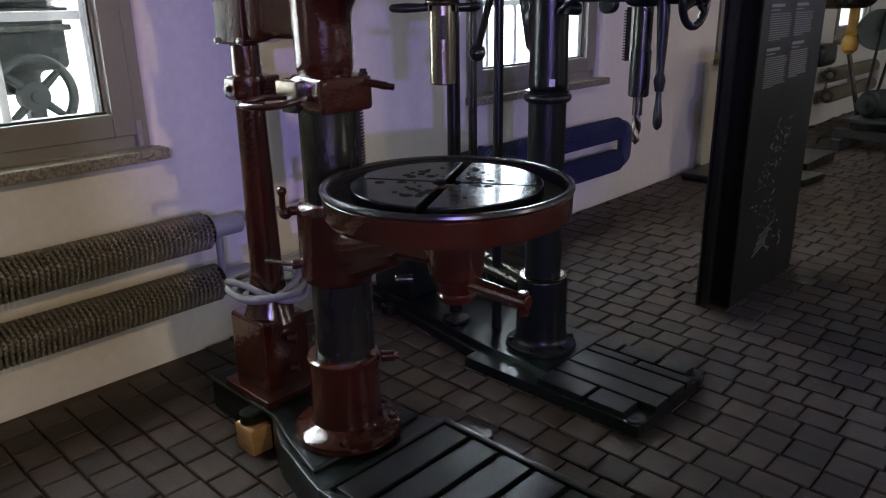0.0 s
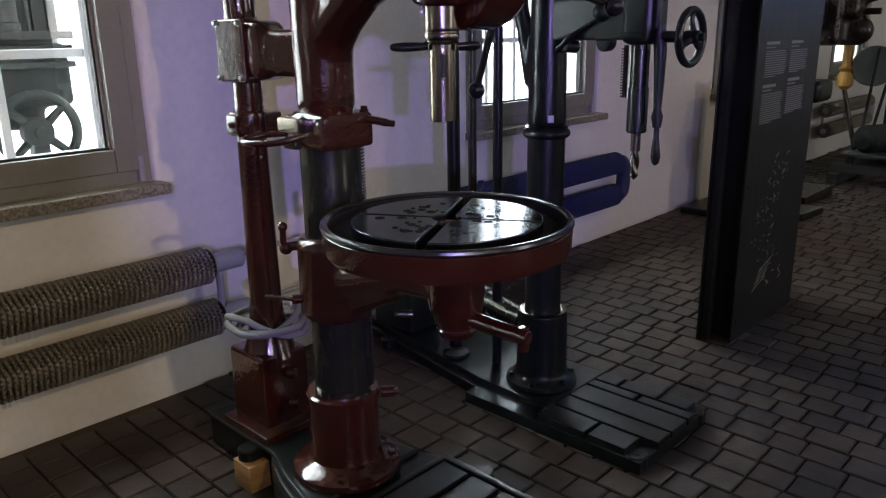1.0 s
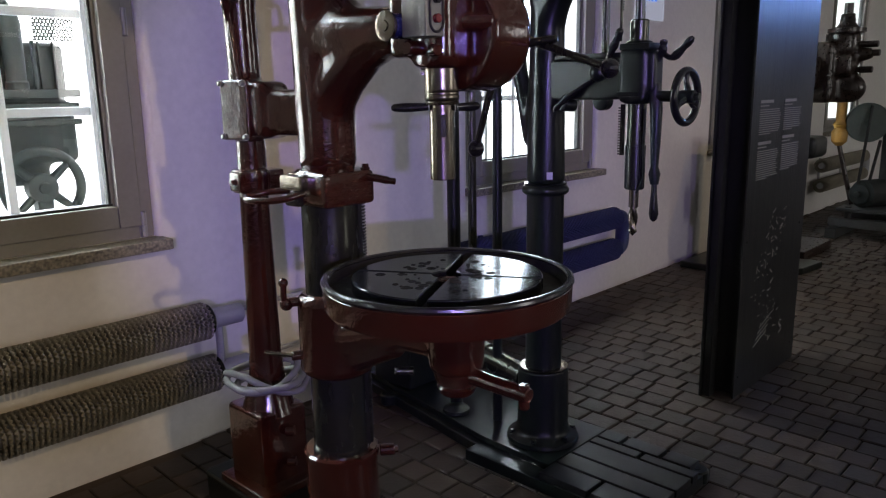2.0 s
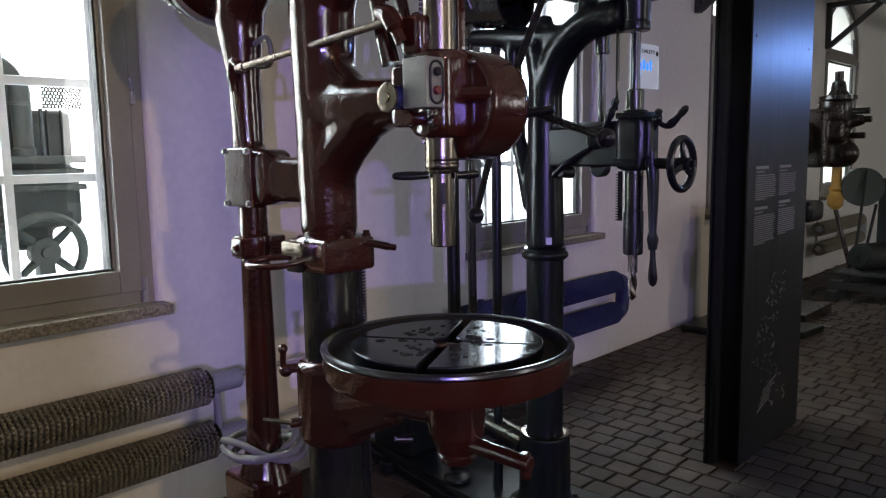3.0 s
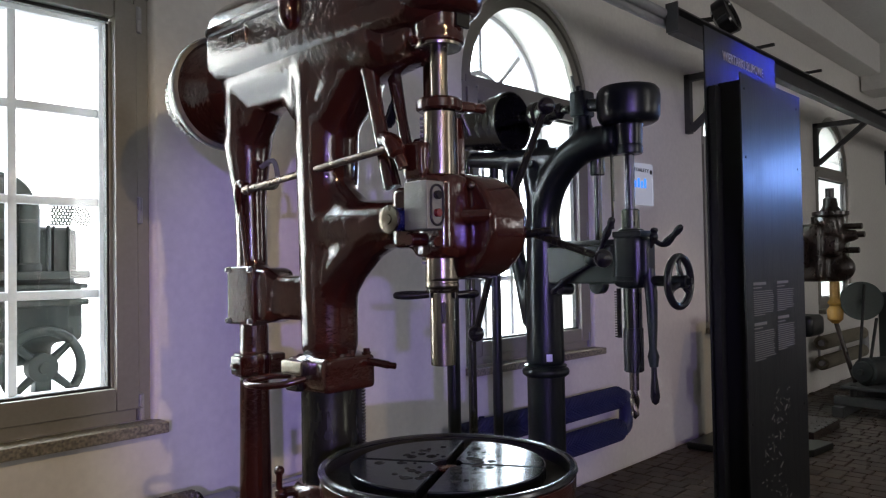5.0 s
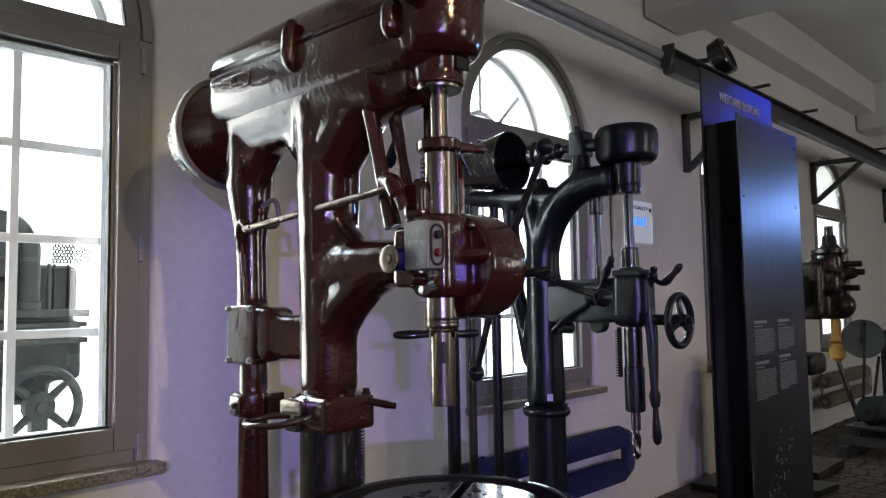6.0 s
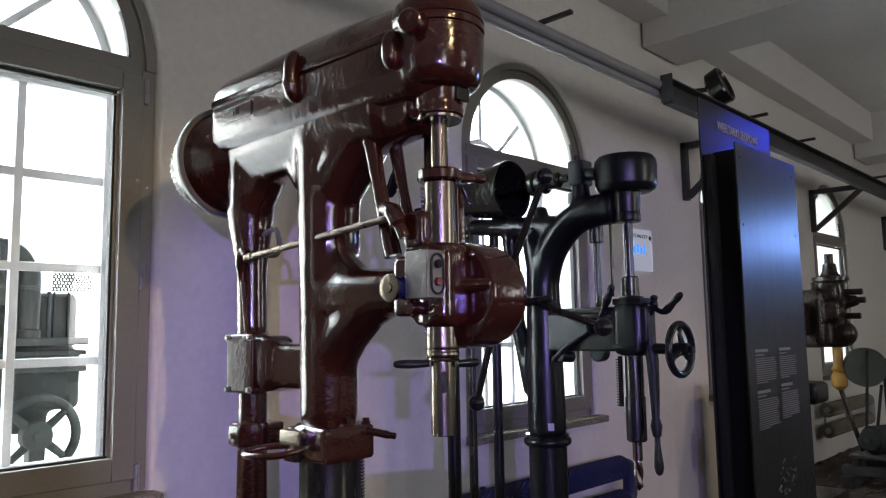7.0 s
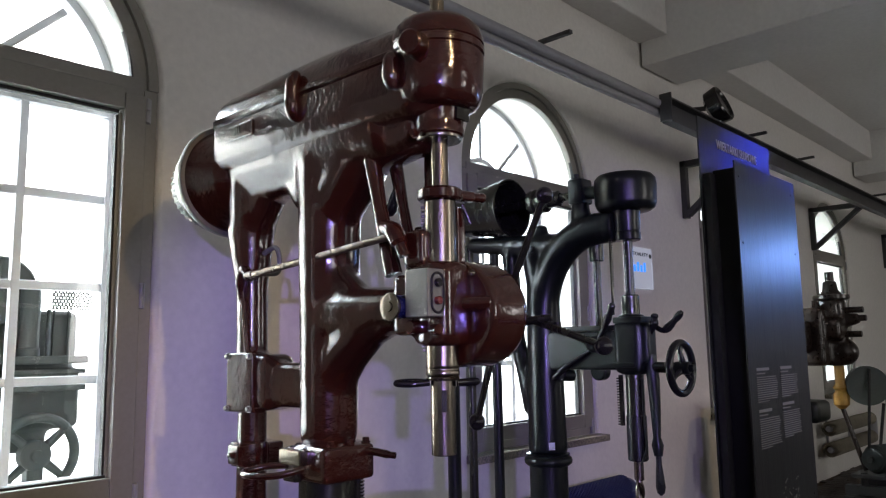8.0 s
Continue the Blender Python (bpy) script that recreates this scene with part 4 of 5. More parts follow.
    part("nose_ring", revolve(bmesh.new(), [(0.02, 2.003), (0.055, 2.003), (0.057, 2.006), (0.057, 2.0125), (0.02, 2.0125)], Matrix.Translation((0, SY, 0)), 36), STEEL, nose)
    part("oil_plate", box(bmesh.new(), (0.015, SY - 0.064, 2.068), (0.045, 0.012, 0.045), 0.002), DARKSTEEL, nose)
    for x, y, z in ((-0.076, -0.430, 2.012),):
        bolt(beam, (x, y, z), (-1, 0, 0), 0.010, RED)
    # slanting brace
    bm = bmesh.new()
    tube(bm, [(-0.035, -0.225, 1.99), (-0.035, -0.255, 1.86), (-0.03, -0.300, 1.68)], [0.024, 0.019, 0.024], 14)
    tube(bm, [(0.03, -0.245, 1.99), (0.03, -0.275, 1.86), (0.025, -0.320, 1.68)], [0.020, 0.015, 0.020], 14)
    part("brace", bm, RED, d)
    # motor behind the beam
    bm = bmesh.new()
    revolve(bm, [(0.10, 0.53), (0.128, 0.55), (0.140, 0.58), (0.165, 0.63), (0.182, 0.665), (0.190, 0.672), (0.190, 0.69), (0, 0.69)], Matrix.Translation((0, -0.135, 2.064)) @ m @ Matrix.Diagonal((0.93, 0.93, 1, 1)), 56)
    motor = part("motor_bell", bm, RED, d, "flared red motor bell")
    part("motor_flange", revolve(bmesh.new(), [(0.185, 0.667), (0.199, 0.667), (0.203, 0.672), (0.203, 0.686), (0.199, 0.691), (0.185, 0.691)], Matrix.Translation((0, -0.135, 2.064)) @ m @ Matrix.Diagonal((0.93, 0.93, 1, 1)), 56), ALU, motor, "bright metal flange ring")
    part("motor_drum", revolve(bmesh.new(), [(0.17, 0.69), (0.182, 0.694), (0.185, 0.71), (0.185, 0.735), (0.176, 0.75), (0.16, 0.76), (0.15, 0.775), (0, 0.78)], Matrix.Translation((0, -0.135, 2.064)) @ m @ Matrix.Diagonal((0.93, 0.93, 1, 1)), 48), RED, motor)
    part("fan_cowl", revolve(bmesh.new(), [(0.12, 0.765), (0.138, 0.768), (0.142, 0.80), (0.137, 0.845), (0.122, 0.865), (0, 0.87)], Matrix.Translation((0, -0.135, 2.064)) @ m @ Matrix.Diagonal((0.93, 0.93, 1, 1)), 40), ALU, motor, "ribbed metal fan cowl")
    bm = bmesh.new()
    for k in range(40):
        a = 2 * math.pi * k / 40
        box(bm, (0.1325 * math.cos(a), 0.672, 2.064 + 0.1325 * math.sin(a)), (0.007, 0.060, 0.007), 0.002, pose(0, 0, 0, 0, -math.degrees(a), 0))
    part("cowl_rib", bm, ALU, motor)
    # gear box on the rear limb
    gb = part("cover_plate", box(bmesh.new(), (-0.064, 0.350, 1.403), (0.018, 0.118, 0.178), 0.008, pose(0, 0, 0, 0, 0, 9), 3), RED, d)
    for y in (0.302, 0.398):
        for z in (1.325, 1.481):
            bolt(gb, (-0.0735 - 0.158 * (y - 0.35), y, z), (-1, 0, 0), 0.0085, ALU)
    # rear leg, its collar and pedestal
    bm = bmesh.new()
    tube(bm, [(0, 0.385, 1.33), (0, 0.385, 1.0), (0, 0.385, 0.62), (0, 0.385, 0.54), (0, 0.385, 0.47), (0, 0.385, 0.42)], [0.044, 0.047, 0.052, 0.058, 0.075, 0.092], 28)
    leg = part("rear_leg", bm, RED, d)
    bm = bmesh.new()
    slab(bm, [(-0.092, 0.30), (0.092, 0.30), (0.092, 0.50), (-0.092, 0.50)], 0.165, 0.445, 0.02)
    slab(bm, [(-0.115, 0.275), (0.115, 0.275), (0.115, 0.535), (-0.115, 0.535)], 0.150, 0.182, 0.008)
    part("pedestal", bm, RED, d)
    for z in (0.26, 0.37):
        part("pedestal_screw", rod(bmesh.new(), (0.0, 0.295, z), (0.02, 0.272, z), 0.018, seg=12), RED, d)
    bm = bmesh.new()
    revolve(bm, [(0.045, 1.150), (0.062, 1.152), (0.066, 1.160), (0.066, 1.215), (0.062, 1.222), (0.045, 1.226)], Matrix.Translation((0, 0.385, 0)), 30)
    box(bm, (-0.055, 0.365, 1.188), (0.05, 0.06, 0.06), 0.008)
    box(bm, (0.03, 0.325, 1.190), (0.06, 0.05, 0.066), 0.008)
    collar = part("leg_collar", bm, RED, d)
    bolt(collar, (-0.082, 0.365, 1.188), (-1, 0, 0), 0.010, RED)
    # feed rod along the limb, lever to the head
    bm = bmesh.new()
    rod(bm, (-0.060, 0.325, 1.725), (-0.075, -0.345, 1.770), 0.0105, 0.0095, 16)
    rod(bm, (-0.060, 0.335, 1.724), (-0.060, 0.295, 1.727), 0.014, seg=14)
    lever = part("shift_lever", bm, RODSTEEL, d, "long browned steel shift rod")
    bm = bmesh.new()
    tube(bm, smooth_path([(-0.052, 0.375, 1.655), (-0.060, 0.37, 1.70), (-0.062, 0.355, 1.745), (-0.06, 0.33, 1.735)], 5), [0.010] * 5 + [0.016] * 5 + [0.014] * 6, 12)
    part("rocker", bm, RED, lever)
    part("push_rod", rod(bmesh.new(), (-0.058, 0.36, 1.66), (-0.056, 0.335, 1.49), 0.006, seg=10), RED, lever)
    bm = bmesh.new()
    tube(bm, smooth_path([(0.0, 0.335, 1.80), (0.01, 0.285, 1.815), (0.01, 0.262, 1.77), (0.01, 0.275, 1.735), (0.0, 0.33, 1.735)], 6), 0.008, 10)
    part("conduit", bm, CABLE, d, "pale cable conduit")
    bm = bmesh.new()
    tube(bm, smooth_path([(-0.085, -0.332, 1.792), (-0.088, -0.362, 1.780), (-0.085, -0.385, 1.742), (-0.08, -0.395, 1.715)], 5), [0.020] * 5 + [0.024] * 5 + [0.016] * 6, 14)
    part("cam", bm, RED, lever)
    # sliding head with quill and spindle
    bm = bmesh.new()
    box(bm, (0.0, SY, 1.600), (0.105, 0.115, 0.20), 0.022)
    rod(bm, (0, SY, 1.50), (0, SY, 1.70), 0.057, seg=30)
    box(bm, (-0.02, SY + 0.07, 1.60), (0.085, 0.085, 0.15), 0.015)
    box(bm, (-0.045, SY + 0.035, 1.735), (0.04, 0.07, 0.09), 0.012)
    head = casting("spindle_head", bm, RED, d, 0.006, 3)
    part("quill", rod(bmesh.new(), (0, SY, 1.44), (0, SY, 1.852), 0.0395, seg=36, edge=0.08), STEEL, d, "bright steel quill")
    tooth = bmesh.new()
    for k in range(34):
        box(tooth, (-0.0285, SY + 0.0285, 1.49 + 0.0105 * k), (0.012, 0.014, 0.0052), 0, pose(0, 0, 0, 0, 0, 45))
    part("quill_rack", tooth, DARKSTEEL, d, smooth=False)
    part("drive_shaft", rod(bmesh.new(), (0, SY, 1.85), (0, SY, 2.03), 0.0215, seg=24), STEEL, d, "bright steel shaft")
    bm = bmesh.new()
    revolve(bm, [(0.02, 1.852), (0.050, 1.852), (0.056, 1.857), (0.056, 1.876), (0.050, 1.882), (0.024, 1.884)], Matrix.Translation((0, SY, 0)), 36)
    box(bm, (0.045, SY - 0.02, 1.867), (0.08, 0.04, 0.026), 0.008, pose(0, 0, 0, 0, 0, -20))
    rod(bm, (0.080, SY - 0.035, 1.867), (0.10, SY - 0.043, 1.867), 0.012, seg=12)
    knob(bm, (0.104, SY - 0.045, 1.867), 0.013)
    stop = part("quill_stop", bm, RED, d)
    part("set_pin", rod(bmesh.new(), (0.058, SY - 0.02, 1.85), (0.078, SY - 0.03, 1.80), 0.005, seg=8), DARKSTEEL, stop)
    part("stop_bar", box(bmesh.new(), (0.062, SY - 0.005, 1.765), (0.028, 0.016, 0.16), 0.004), RED, head)
    bm = bmesh.new()
    revolve(bm, [(0.03, 1.418), (0.0395, 1.420), (0.0405, 1.424), (0.0375, 1.428), (0.0405, 1.432), (0.0405, 1.440), (0.0375, 1.444), (0.0405, 1.448), (0.0405, 1.455), (0.03, 1.457)], Matrix.Translation((0, SY, 0)), 36)
    part("quill_collar", bm, STEEL, d)
    bm = bmesh.new()
    tube(bm, smooth_path([(-0.03, SY + 0.015, 1.415), (-0.065, SY + 0.045, 1.412), (-0.085, SY + 0.070, 1.414), (-0.055, SY + 0.062, 1.416), (-0.02, SY + 0.03, 1.415)], 6), 0.0085, 10)
    tube(bm, smooth_path([(0.025, SY - 0.02, 1.412), (0.055, SY - 0.045, 1.412), (0.050, SY - 0.060, 1.416), (0.015, SY - 0.035, 1.414)], 6), 0.0085, 10)
    part("ejector_grip", bm, BAKELITE, d, "black oval grip")
    part("spindle", rod(bmesh.new(), (0, SY, 1.246), (0, SY, 1.42), 0.0295, seg=32, edge=0.07), STEEL, d, "bright steel spindle with drift slot")
    # the slot's dark inside, as a black piece set on the spindle
    part("drift_slot", box(bmesh.new(), (-0.0175, SY - 0.0195, 1.372), (0.014, 0.009, 0.052), 0.004, pose(0, 0, 0, 0, 0, -42)), RECESS, d)
    part("rear_shaft", rod(bmesh.new(), (0.075, SY + 0.10, 1.70), (0.075, SY + 0.10, 2.06), 0.021, seg=18), RED, d)
    part("rear_block", box(bmesh.new(), (0.075, SY + 0.10, 1.785), (0.075, 0.07, 0.05), 0.008), RED, d)
    # switch box
    bm = bmesh.new()
    box(bm, (-0.066, SY - 0.012, 1.622), (0.064, 0.076, 0.112), 0.004)
    sw = part("switch_box", bm, ALU, d, "grey cast switch box")
    bm = bmesh.new()
    pts = [(0.020 * math.cos(a), (0.026 if math.sin(a) > 0 else -0.026) + 0.020 * math.sin(a)) for a in (2 * math.pi * (k + 0.5) / 28 for k in range(28))]
    tube(bm, [(-0.066 + x, SY - 0.0515, 1.622 + z) for x, z in pts], 0.003, 8, closed=True)
    part("button_surround", bm, RECESS, sw)
    part("start_button", rod(bmesh.new(), (-0.066, SY - 0.048, 1.645), (-0.066, SY - 0.060, 1.645), 0.010, seg=18), BAKELITE, sw)
    part("stop_button", rod(bmesh.new(), (-0.066, SY - 0.048, 1.604), (-0.066, SY - 0.060, 1.604), 0.010, seg=18), REDBUTTON, sw)
    bm = bmesh.new()
    rod(bm, (-0.035, SY + 0.055, 1.595), (-0.112, SY + 0.055, 1.593), 0.028, seg=26)
    dial = part("dial_drum", bm, BLUEDIAL, d, "dark blue enamelled drum")
    part("dial", revolve(bmesh.new(), [(0, 0), (0.031, 0), (0.033, 0.003), (0.033, 0.008), (0.030, 0.010), (0.012, 0.010), (0.011, 0.013), (0, 0.013)], Matrix.Translation((-0.112, SY + 0.055, 1.593)) @ pose(0, 0, 0, 0, -90, 0), 32), STEEL, dial, "bright round metal dial")
    part("dial_stem", rod(bmesh.new(), (-0.03, SY + 0.02, 1.545), (-0.09, SY + 0.02, 1.545), 0.016, seg=16), RED, head)
    part("head_stem", rod(bmesh.new(), (-0.06, SY - 0.03, 1.538), (-0.07, SY - 0.058, 1.538), 0.013, seg=16), RED, head)
    # feed drum and its three-armed capstan
    mx = Matrix(((0, 0, 1, 0), (0, 1, 0, 0), (-1, 0, 0, 0), (0, 0, 0, 1)))
    bm = bmesh.new()
    revolve(bm, [(0, 0.040), (0.114, 0.040), (0.125, 0.046), (0.130, 0.058), (0.131, 0.150), (0.126, 0.170), (0.112, 0.184), (0.07, 0.190), (0, 0.190)], Matrix.Translation((0, SY, 1.578)) @ mx, 56)
    drum2 = part("feed_drum", bm, RED, d)
    part("drum_hub", rod(bmesh.new(), (0.02, SY - 0.035, 1.60), (0.060, SY - 0.11, 1.60), 0.022, seg=18), RED, drum2)
    part("oiler", knob(bmesh.new(), (0.038, SY - 0.065, 1.672), 0.010), STEEL, drum2)
    bm = bmesh.new()
    rod(bm, (0.185, SY, 1.585), (0.262, SY, 1.590), 0.036, 0.030, 24)
    capstan = part("capstan", bm, DARKSTEEL, d)
    CX, CY, CZ = 0.232, SY, 1.592
    for yy, zz in ((1.1655, 1.877), (1.0116, 1.4936), (1.4116, 1.2984)):
        e = Vector((CX, yy - Y1, zz))
        c = Vector((CX, CY, CZ))
        bm = bmesh.new()
        rod(bm, c, e, 0.0105, 0.0085, 14)
        arm = part("capstan_arm", bm, DARKSTEEL, capstan)
        part("ball_grip", knob(bmesh.new(), e, 0.0225), BAKELITE, arm, "black ball grip")
    bm = bmesh.new()
    rod(bm, (0.20, SY - 0.06, 1.555), (0.235, SY - 0.155, 1.567), 0.012, 0.009, 12)
    part("trip_stub", bm, DARKSTEEL, capstan)
    # small crank on the far side
    bm = bmesh.new()
    tube(bm, smooth_path([(0.03, -0.26, 1.955), (0.035, -0.25, 1.925), (0.04, -0.225, 1.885), (0.05, -0.195, 1.858)], 5), [0.012] * 8 + [0.014] * 4 + [0.017, 0.016, 0.014, 0.008], 12)
    part("crank", bm, BAKELITE, d)
    return d


red_machine()

# pine blocks under the lugs of the red machine's foot
for x, y in ((-0.140, 0.335), (0.140, 0.335)):
    tagged(new("wooden_block", mesh_of("wooden_block", box(bmesh.new(), (X1 + x, Y1 + y, 0.0475), (0.078, 0.10, 0.095), 0.004), WOOD)),
           "small pine block under the machine foot", "wooden block", "blocks under the foot")


def cable_coil():
    bm = bmesh.new()
    rnd = random.Random(3)
    pts = []
    for k in range(3 * 22 + 1):
        a = 2 * math.pi * k / 22
        r = 0.108 + 0.016 * math.sin(1.7 * a) + 0.008 * rnd.random()
        pts.append((X1 + r * math.cos(a), Y1 + 0.385 + r * 1.05 * math.sin(a), 0.535 + 0.024 * math.sin(a * 1.4 + 1.1) + 0.012 * math.cos(2 * a) + 0.010 * (k / 22 - 1.4)))
    tube(bm, smooth_path(pts, 3), 0.0115, 10)
    pts = [(X1 + 0.118, Y1 + 0.41, 0.53), (X1 + 0.125, Y1 + 0.50, 0.40), (X1 + 0.11, Y1 + 0.58, 0.2), (X1 + 0.06, Y1 + 0.62, 0.165)]
    tube(bm, smooth_path(pts, 6), 0.0095, 10)
    return single("cable", bm, CABLE, "grey cable coiled round the machine leg", "cable")


cable_coil()


# ---------------------------------------------------------------- black column drilling machine
def black_machine():
    d = thing("column_drilling_machine", (X2, Y2, 0), "black enamelled column drilling machine with handwheel", "drilling machine", "column drilling machines")
    SY = -0.372
    my = Matrix(((1, 0, 0, 0), (0, 0, 1, 0), (0, -1, 0, 0), (0, 0, 0, 1)))
    bm = bmesh.new()
    slab(bm, [(-0.258, -0.60), (0.238, -0.60), (0.238, 0.20), (0.22, 1.10), (-0.03, 1.10), (-0.195, 0.19), (-0.258, 0.19)], 0.0, 0.046, 0.004)
    slab(bm, [(-0.18, -0.16), (0.23, -0.16), (0.20, 1.06), (0.0, 1.06), (-0.16, 0.20)], 0.044, 0.071, 0.004)
    foot = part("foot", bm, BLACK, d, "black slotted cast foot")
    edges = (-0.254, -0.142, -0.040, 0.085, 0.145, 0.235)
    for k, (a, b) in enumerate(zip(edges, edges[1:])):
        if k in (0, 3):
            cuts = ((-0.37, -0.165), (-0.60 if k == 3 else -0.535, -0.385))
        elif k == 4:
            cuts = ((-0.26, -0.165), (-0.43, -0.275), (-0.56, -0.445))
        else:
            cuts = ((-0.60, -0.165),)
        for y0, y1 in cuts:
            part("slotted_bed", box(bmesh.new(), ((a + b) / 2, (y0 + y1) / 2, 0.058), (b - a - 0.012, y1 - y0, 0.030), 0.004), BEDSTEEL, foot)
    for x, y in ((-0.215, -0.560), (0.200, -0.565), (-0.085, 0.83)):
        bm = bmesh.new()
        rod(bm, (x, y, 0.0), (x, y, 0.052), 0.042, seg=22)
        lug = part("lug", bm, BLACK, foot)
        # no real hole: a black disc gives its dark inside
        part("bolt_hole", rod(bmesh.new(), (x, y, 0.048), (x, y, 0.0535), 0.015, seg=14), RECESS, lug)
    bm = bmesh.new()
    revolve(bm, [(0, 0.070), (0.139, 0.070), (0.143, 0.076), (0.141, 0.090), (0.128, 0.098), (0.112, 0.104), (0.103, 0.118), (0.101, 0.14), (0.099, 0.362), (0.096, 0.372), (0.085, 0.374), (0.073, 0.372), (0.073, 0.35)], seg=48)
    socket = part("socket", bm, BLACK, d)
    part("socket_ring", revolve(bmesh.new(), [(0.0725, 0.372), (0.095, 0.375), (0.097, 0.379), (0.088, 0.382), (0.0725, 0.381)], seg=48), STEEL, socket, "bare steel ring")
    for k in range(6):
        a = radians(20 + 60 * k)
        bolt(socket, (0.124 * math.cos(a), 0.124 * math.sin(a), 0.100), (0, 0, 1), 0.010, BLACK)
    part("column", rod(bmesh.new(), (0, 0, 0.30), (0, 0, 1.09), 0.0705, seg=40, edge=0.05), BLACK, d)
    part("column_ring", revolve(bmesh.new(), [(0.06, 1.060), (0.078, 1.062), (0.087, 1.070), (0.089, 1.080), (0.086, 1.090), (0.078, 1.096), (0.080, 1.104), (0.06, 1.108)], seg=40), BLACK, d)
    part("label_tag", box(bmesh.new(), (-0.052, -0.0555, 1.137), (0.022, 0.003, 0.026), 0, pose(0, 0, 0, 0, 0, -44)), PAPER, d, "small white paper tag")
    # cast frame with swan neck
    bm = bmesh.new()
    rod(bm, (0, 0, 1.10), (0, 0, 1.72), 0.073, 0.062, 32)
    neck = smooth_path([(0, 0.0, 1.58), (0, -0.012, 1.70), (0, -0.055, 1.80), (0, -0.125, 1.872), (0, -0.215, 1.912), (0, -0.340, 1.915)], 5)
    for a, b in zip(neck, neck[1:]):
        rod(bm, a, b, 0.060, 0.059, 24, 0.3)
    rod(bm, (0, 0.0, 1.70), (0, 0.03, 1.865), 0.058, 0.055, 22)
    rod(bm, (0, -0.10, 1.868), (0, 0.36, 1.918), 0.050, 0.032, 20)
    rod(bm, (0, 0.06, 1.25), (0, 0.125, 1.52), 0.036, 0.030, 18)
    rod(bm, (0, 0.125, 1.50), (0, 0.155, 1.90), 0.030, 0.034, 18)
    rod(bm, (0, -0.185, 1.90), (0, -0.185, 2.065), 0.040, 0.030, 20)
    rod(bm, (0, 0.0, 1.90), (0, 0.0, 1.96), 0.03, 0.028, 16)
    body = casting("frame", bm, BLACK, d, 0.009, 9)
    part("boss", rod(bmesh.new(), (-0.045, 0.01, 1.862), (-0.062, 0.01, 1.862), 0.014, seg=18), BLACK, body)
    # work arm below the neck
    bm = bmesh.new()
    box(bm, (0, -0.20, 1.478), (0.085, 0.33, 0.135), 0.010)
    arm = part("arm", bm, BLACK, d)
    part("arm_rail", box(bmesh.new(), (-0.01, -0.21, 1.556), (0.06, 0.30, 0.018), 0.004), BLACK, arm)
    for y in (-0.075, -0.035):
        part("arm_stud", rod(bmesh.new(), (-0.02, y, 1.545), (-0.02, y, 1.585), 0.016, seg=14), BLACK, arm)
    part("arm_lug", rod(bmesh.new(), (-0.02, -0.24, 1.405), (0.02, -0.24, 1.405), 0.032, seg=20), BLACK, arm)
    bm = bmesh.new()
    rod(bm, (-0.03, -0.09, 1.392), (0.03, -0.10, 1.388), 0.022, seg=16)
    part("arm_screw", bm, BLACK, arm)
    # head block
    bm = bmesh.new()
    box(bm, (0, SY, 1.488), (0.095, 0.10, 0.175), 0.014)
    rod(bm, (0, SY, 1.395), (0, SY, 1.60), 0.046, seg=28)
    box(bm, (0.0, SY - 0.04, 1.50), (0.07, 0.07, 0.13), 0.012)
    head = casting("head_block", bm, BLACK, d, 0.006, 2)
    part("rack_sleeve", rod(bmesh.new(), (0, SY, 1.58), (0, SY, 1.668), 0.030, seg=24), DARKSTEEL, d)
    part("upper_spindle", rod(bmesh.new(), (0, SY, 1.66), (0, SY, 1.87), 0.0165, seg=20), RIMSTEEL, d, "thin steel spindle")
    bm = bmesh.new()
    for k in range(26):
        box(bm, (-0.03, SY + 0.05, 1.70 + 0.0085 * k), (0.009, 0.010, 0.0045), 0)
    rod(bm, (-0.03, SY + 0.052, 1.60), (-0.03, SY + 0.052, 1.93), 0.0045, seg=8)
    part("threaded_rod", bm, DARKSTEEL, d)
    bm = bmesh.new()
    box(bm, (-0.03, SY + 0.035, 1.31), (0.012, 0.012, 0.17), 0.001)
    for k in range(18):
        box(bm, (-0.036, SY + 0.041, 1.23 + 0.009 * k), (0.010, 0.010, 0.0045), 0)
    part("quill_rack", bm, DARKSTEEL, d, smooth=False)
    part("quill", rod(bmesh.new(), (0, SY, 1.255), (0, SY, 1.41), 0.0315, seg=28), DARKSTEEL, d)
    part("chuck_sleeve", rod(bmesh.new(), (0, SY, 1.108), (0, SY, 1.262), 0.034, 0.0345, seg=28), RIMSTEEL, d)
    bit = bmesh.new()
    rod(bit, (0, SY, 1.045), (0, SY, 1.11), 0.0165, seg=20)
    n, r = 40, 0.0165
    prof = []
    for k in range(n + 1):
        z = 1.05 - 0.105 * k / n
        tw = 5.2 * k / n
        rr = r * (1 if k < n - 6 else max(0.05, (n - k) / 6))
        prof.append([bit.verts.new((rr * (0.55 + 0.45 * abs(math.cos(2 * math.pi * q / 24))) * math.cos(2 * math.pi * q / 24 + tw), SY + rr * (0.55 + 0.45 * abs(math.cos(2 * math.pi * q / 24))) * math.sin(2 * math.pi * q / 24 + tw), z)) for q in range(24)])
    for a, b in zip(prof, prof[1:]):
        for q in range(24):
            bit.faces.new((a[q], a[(q + 1) % 24], b[(q + 1) % 24], b[q]))
    part("drill_bit", bit, STEEL, d, "steel twist drill bit")
    # pulley bell and nose over the spindle
    bm = bmesh.new()
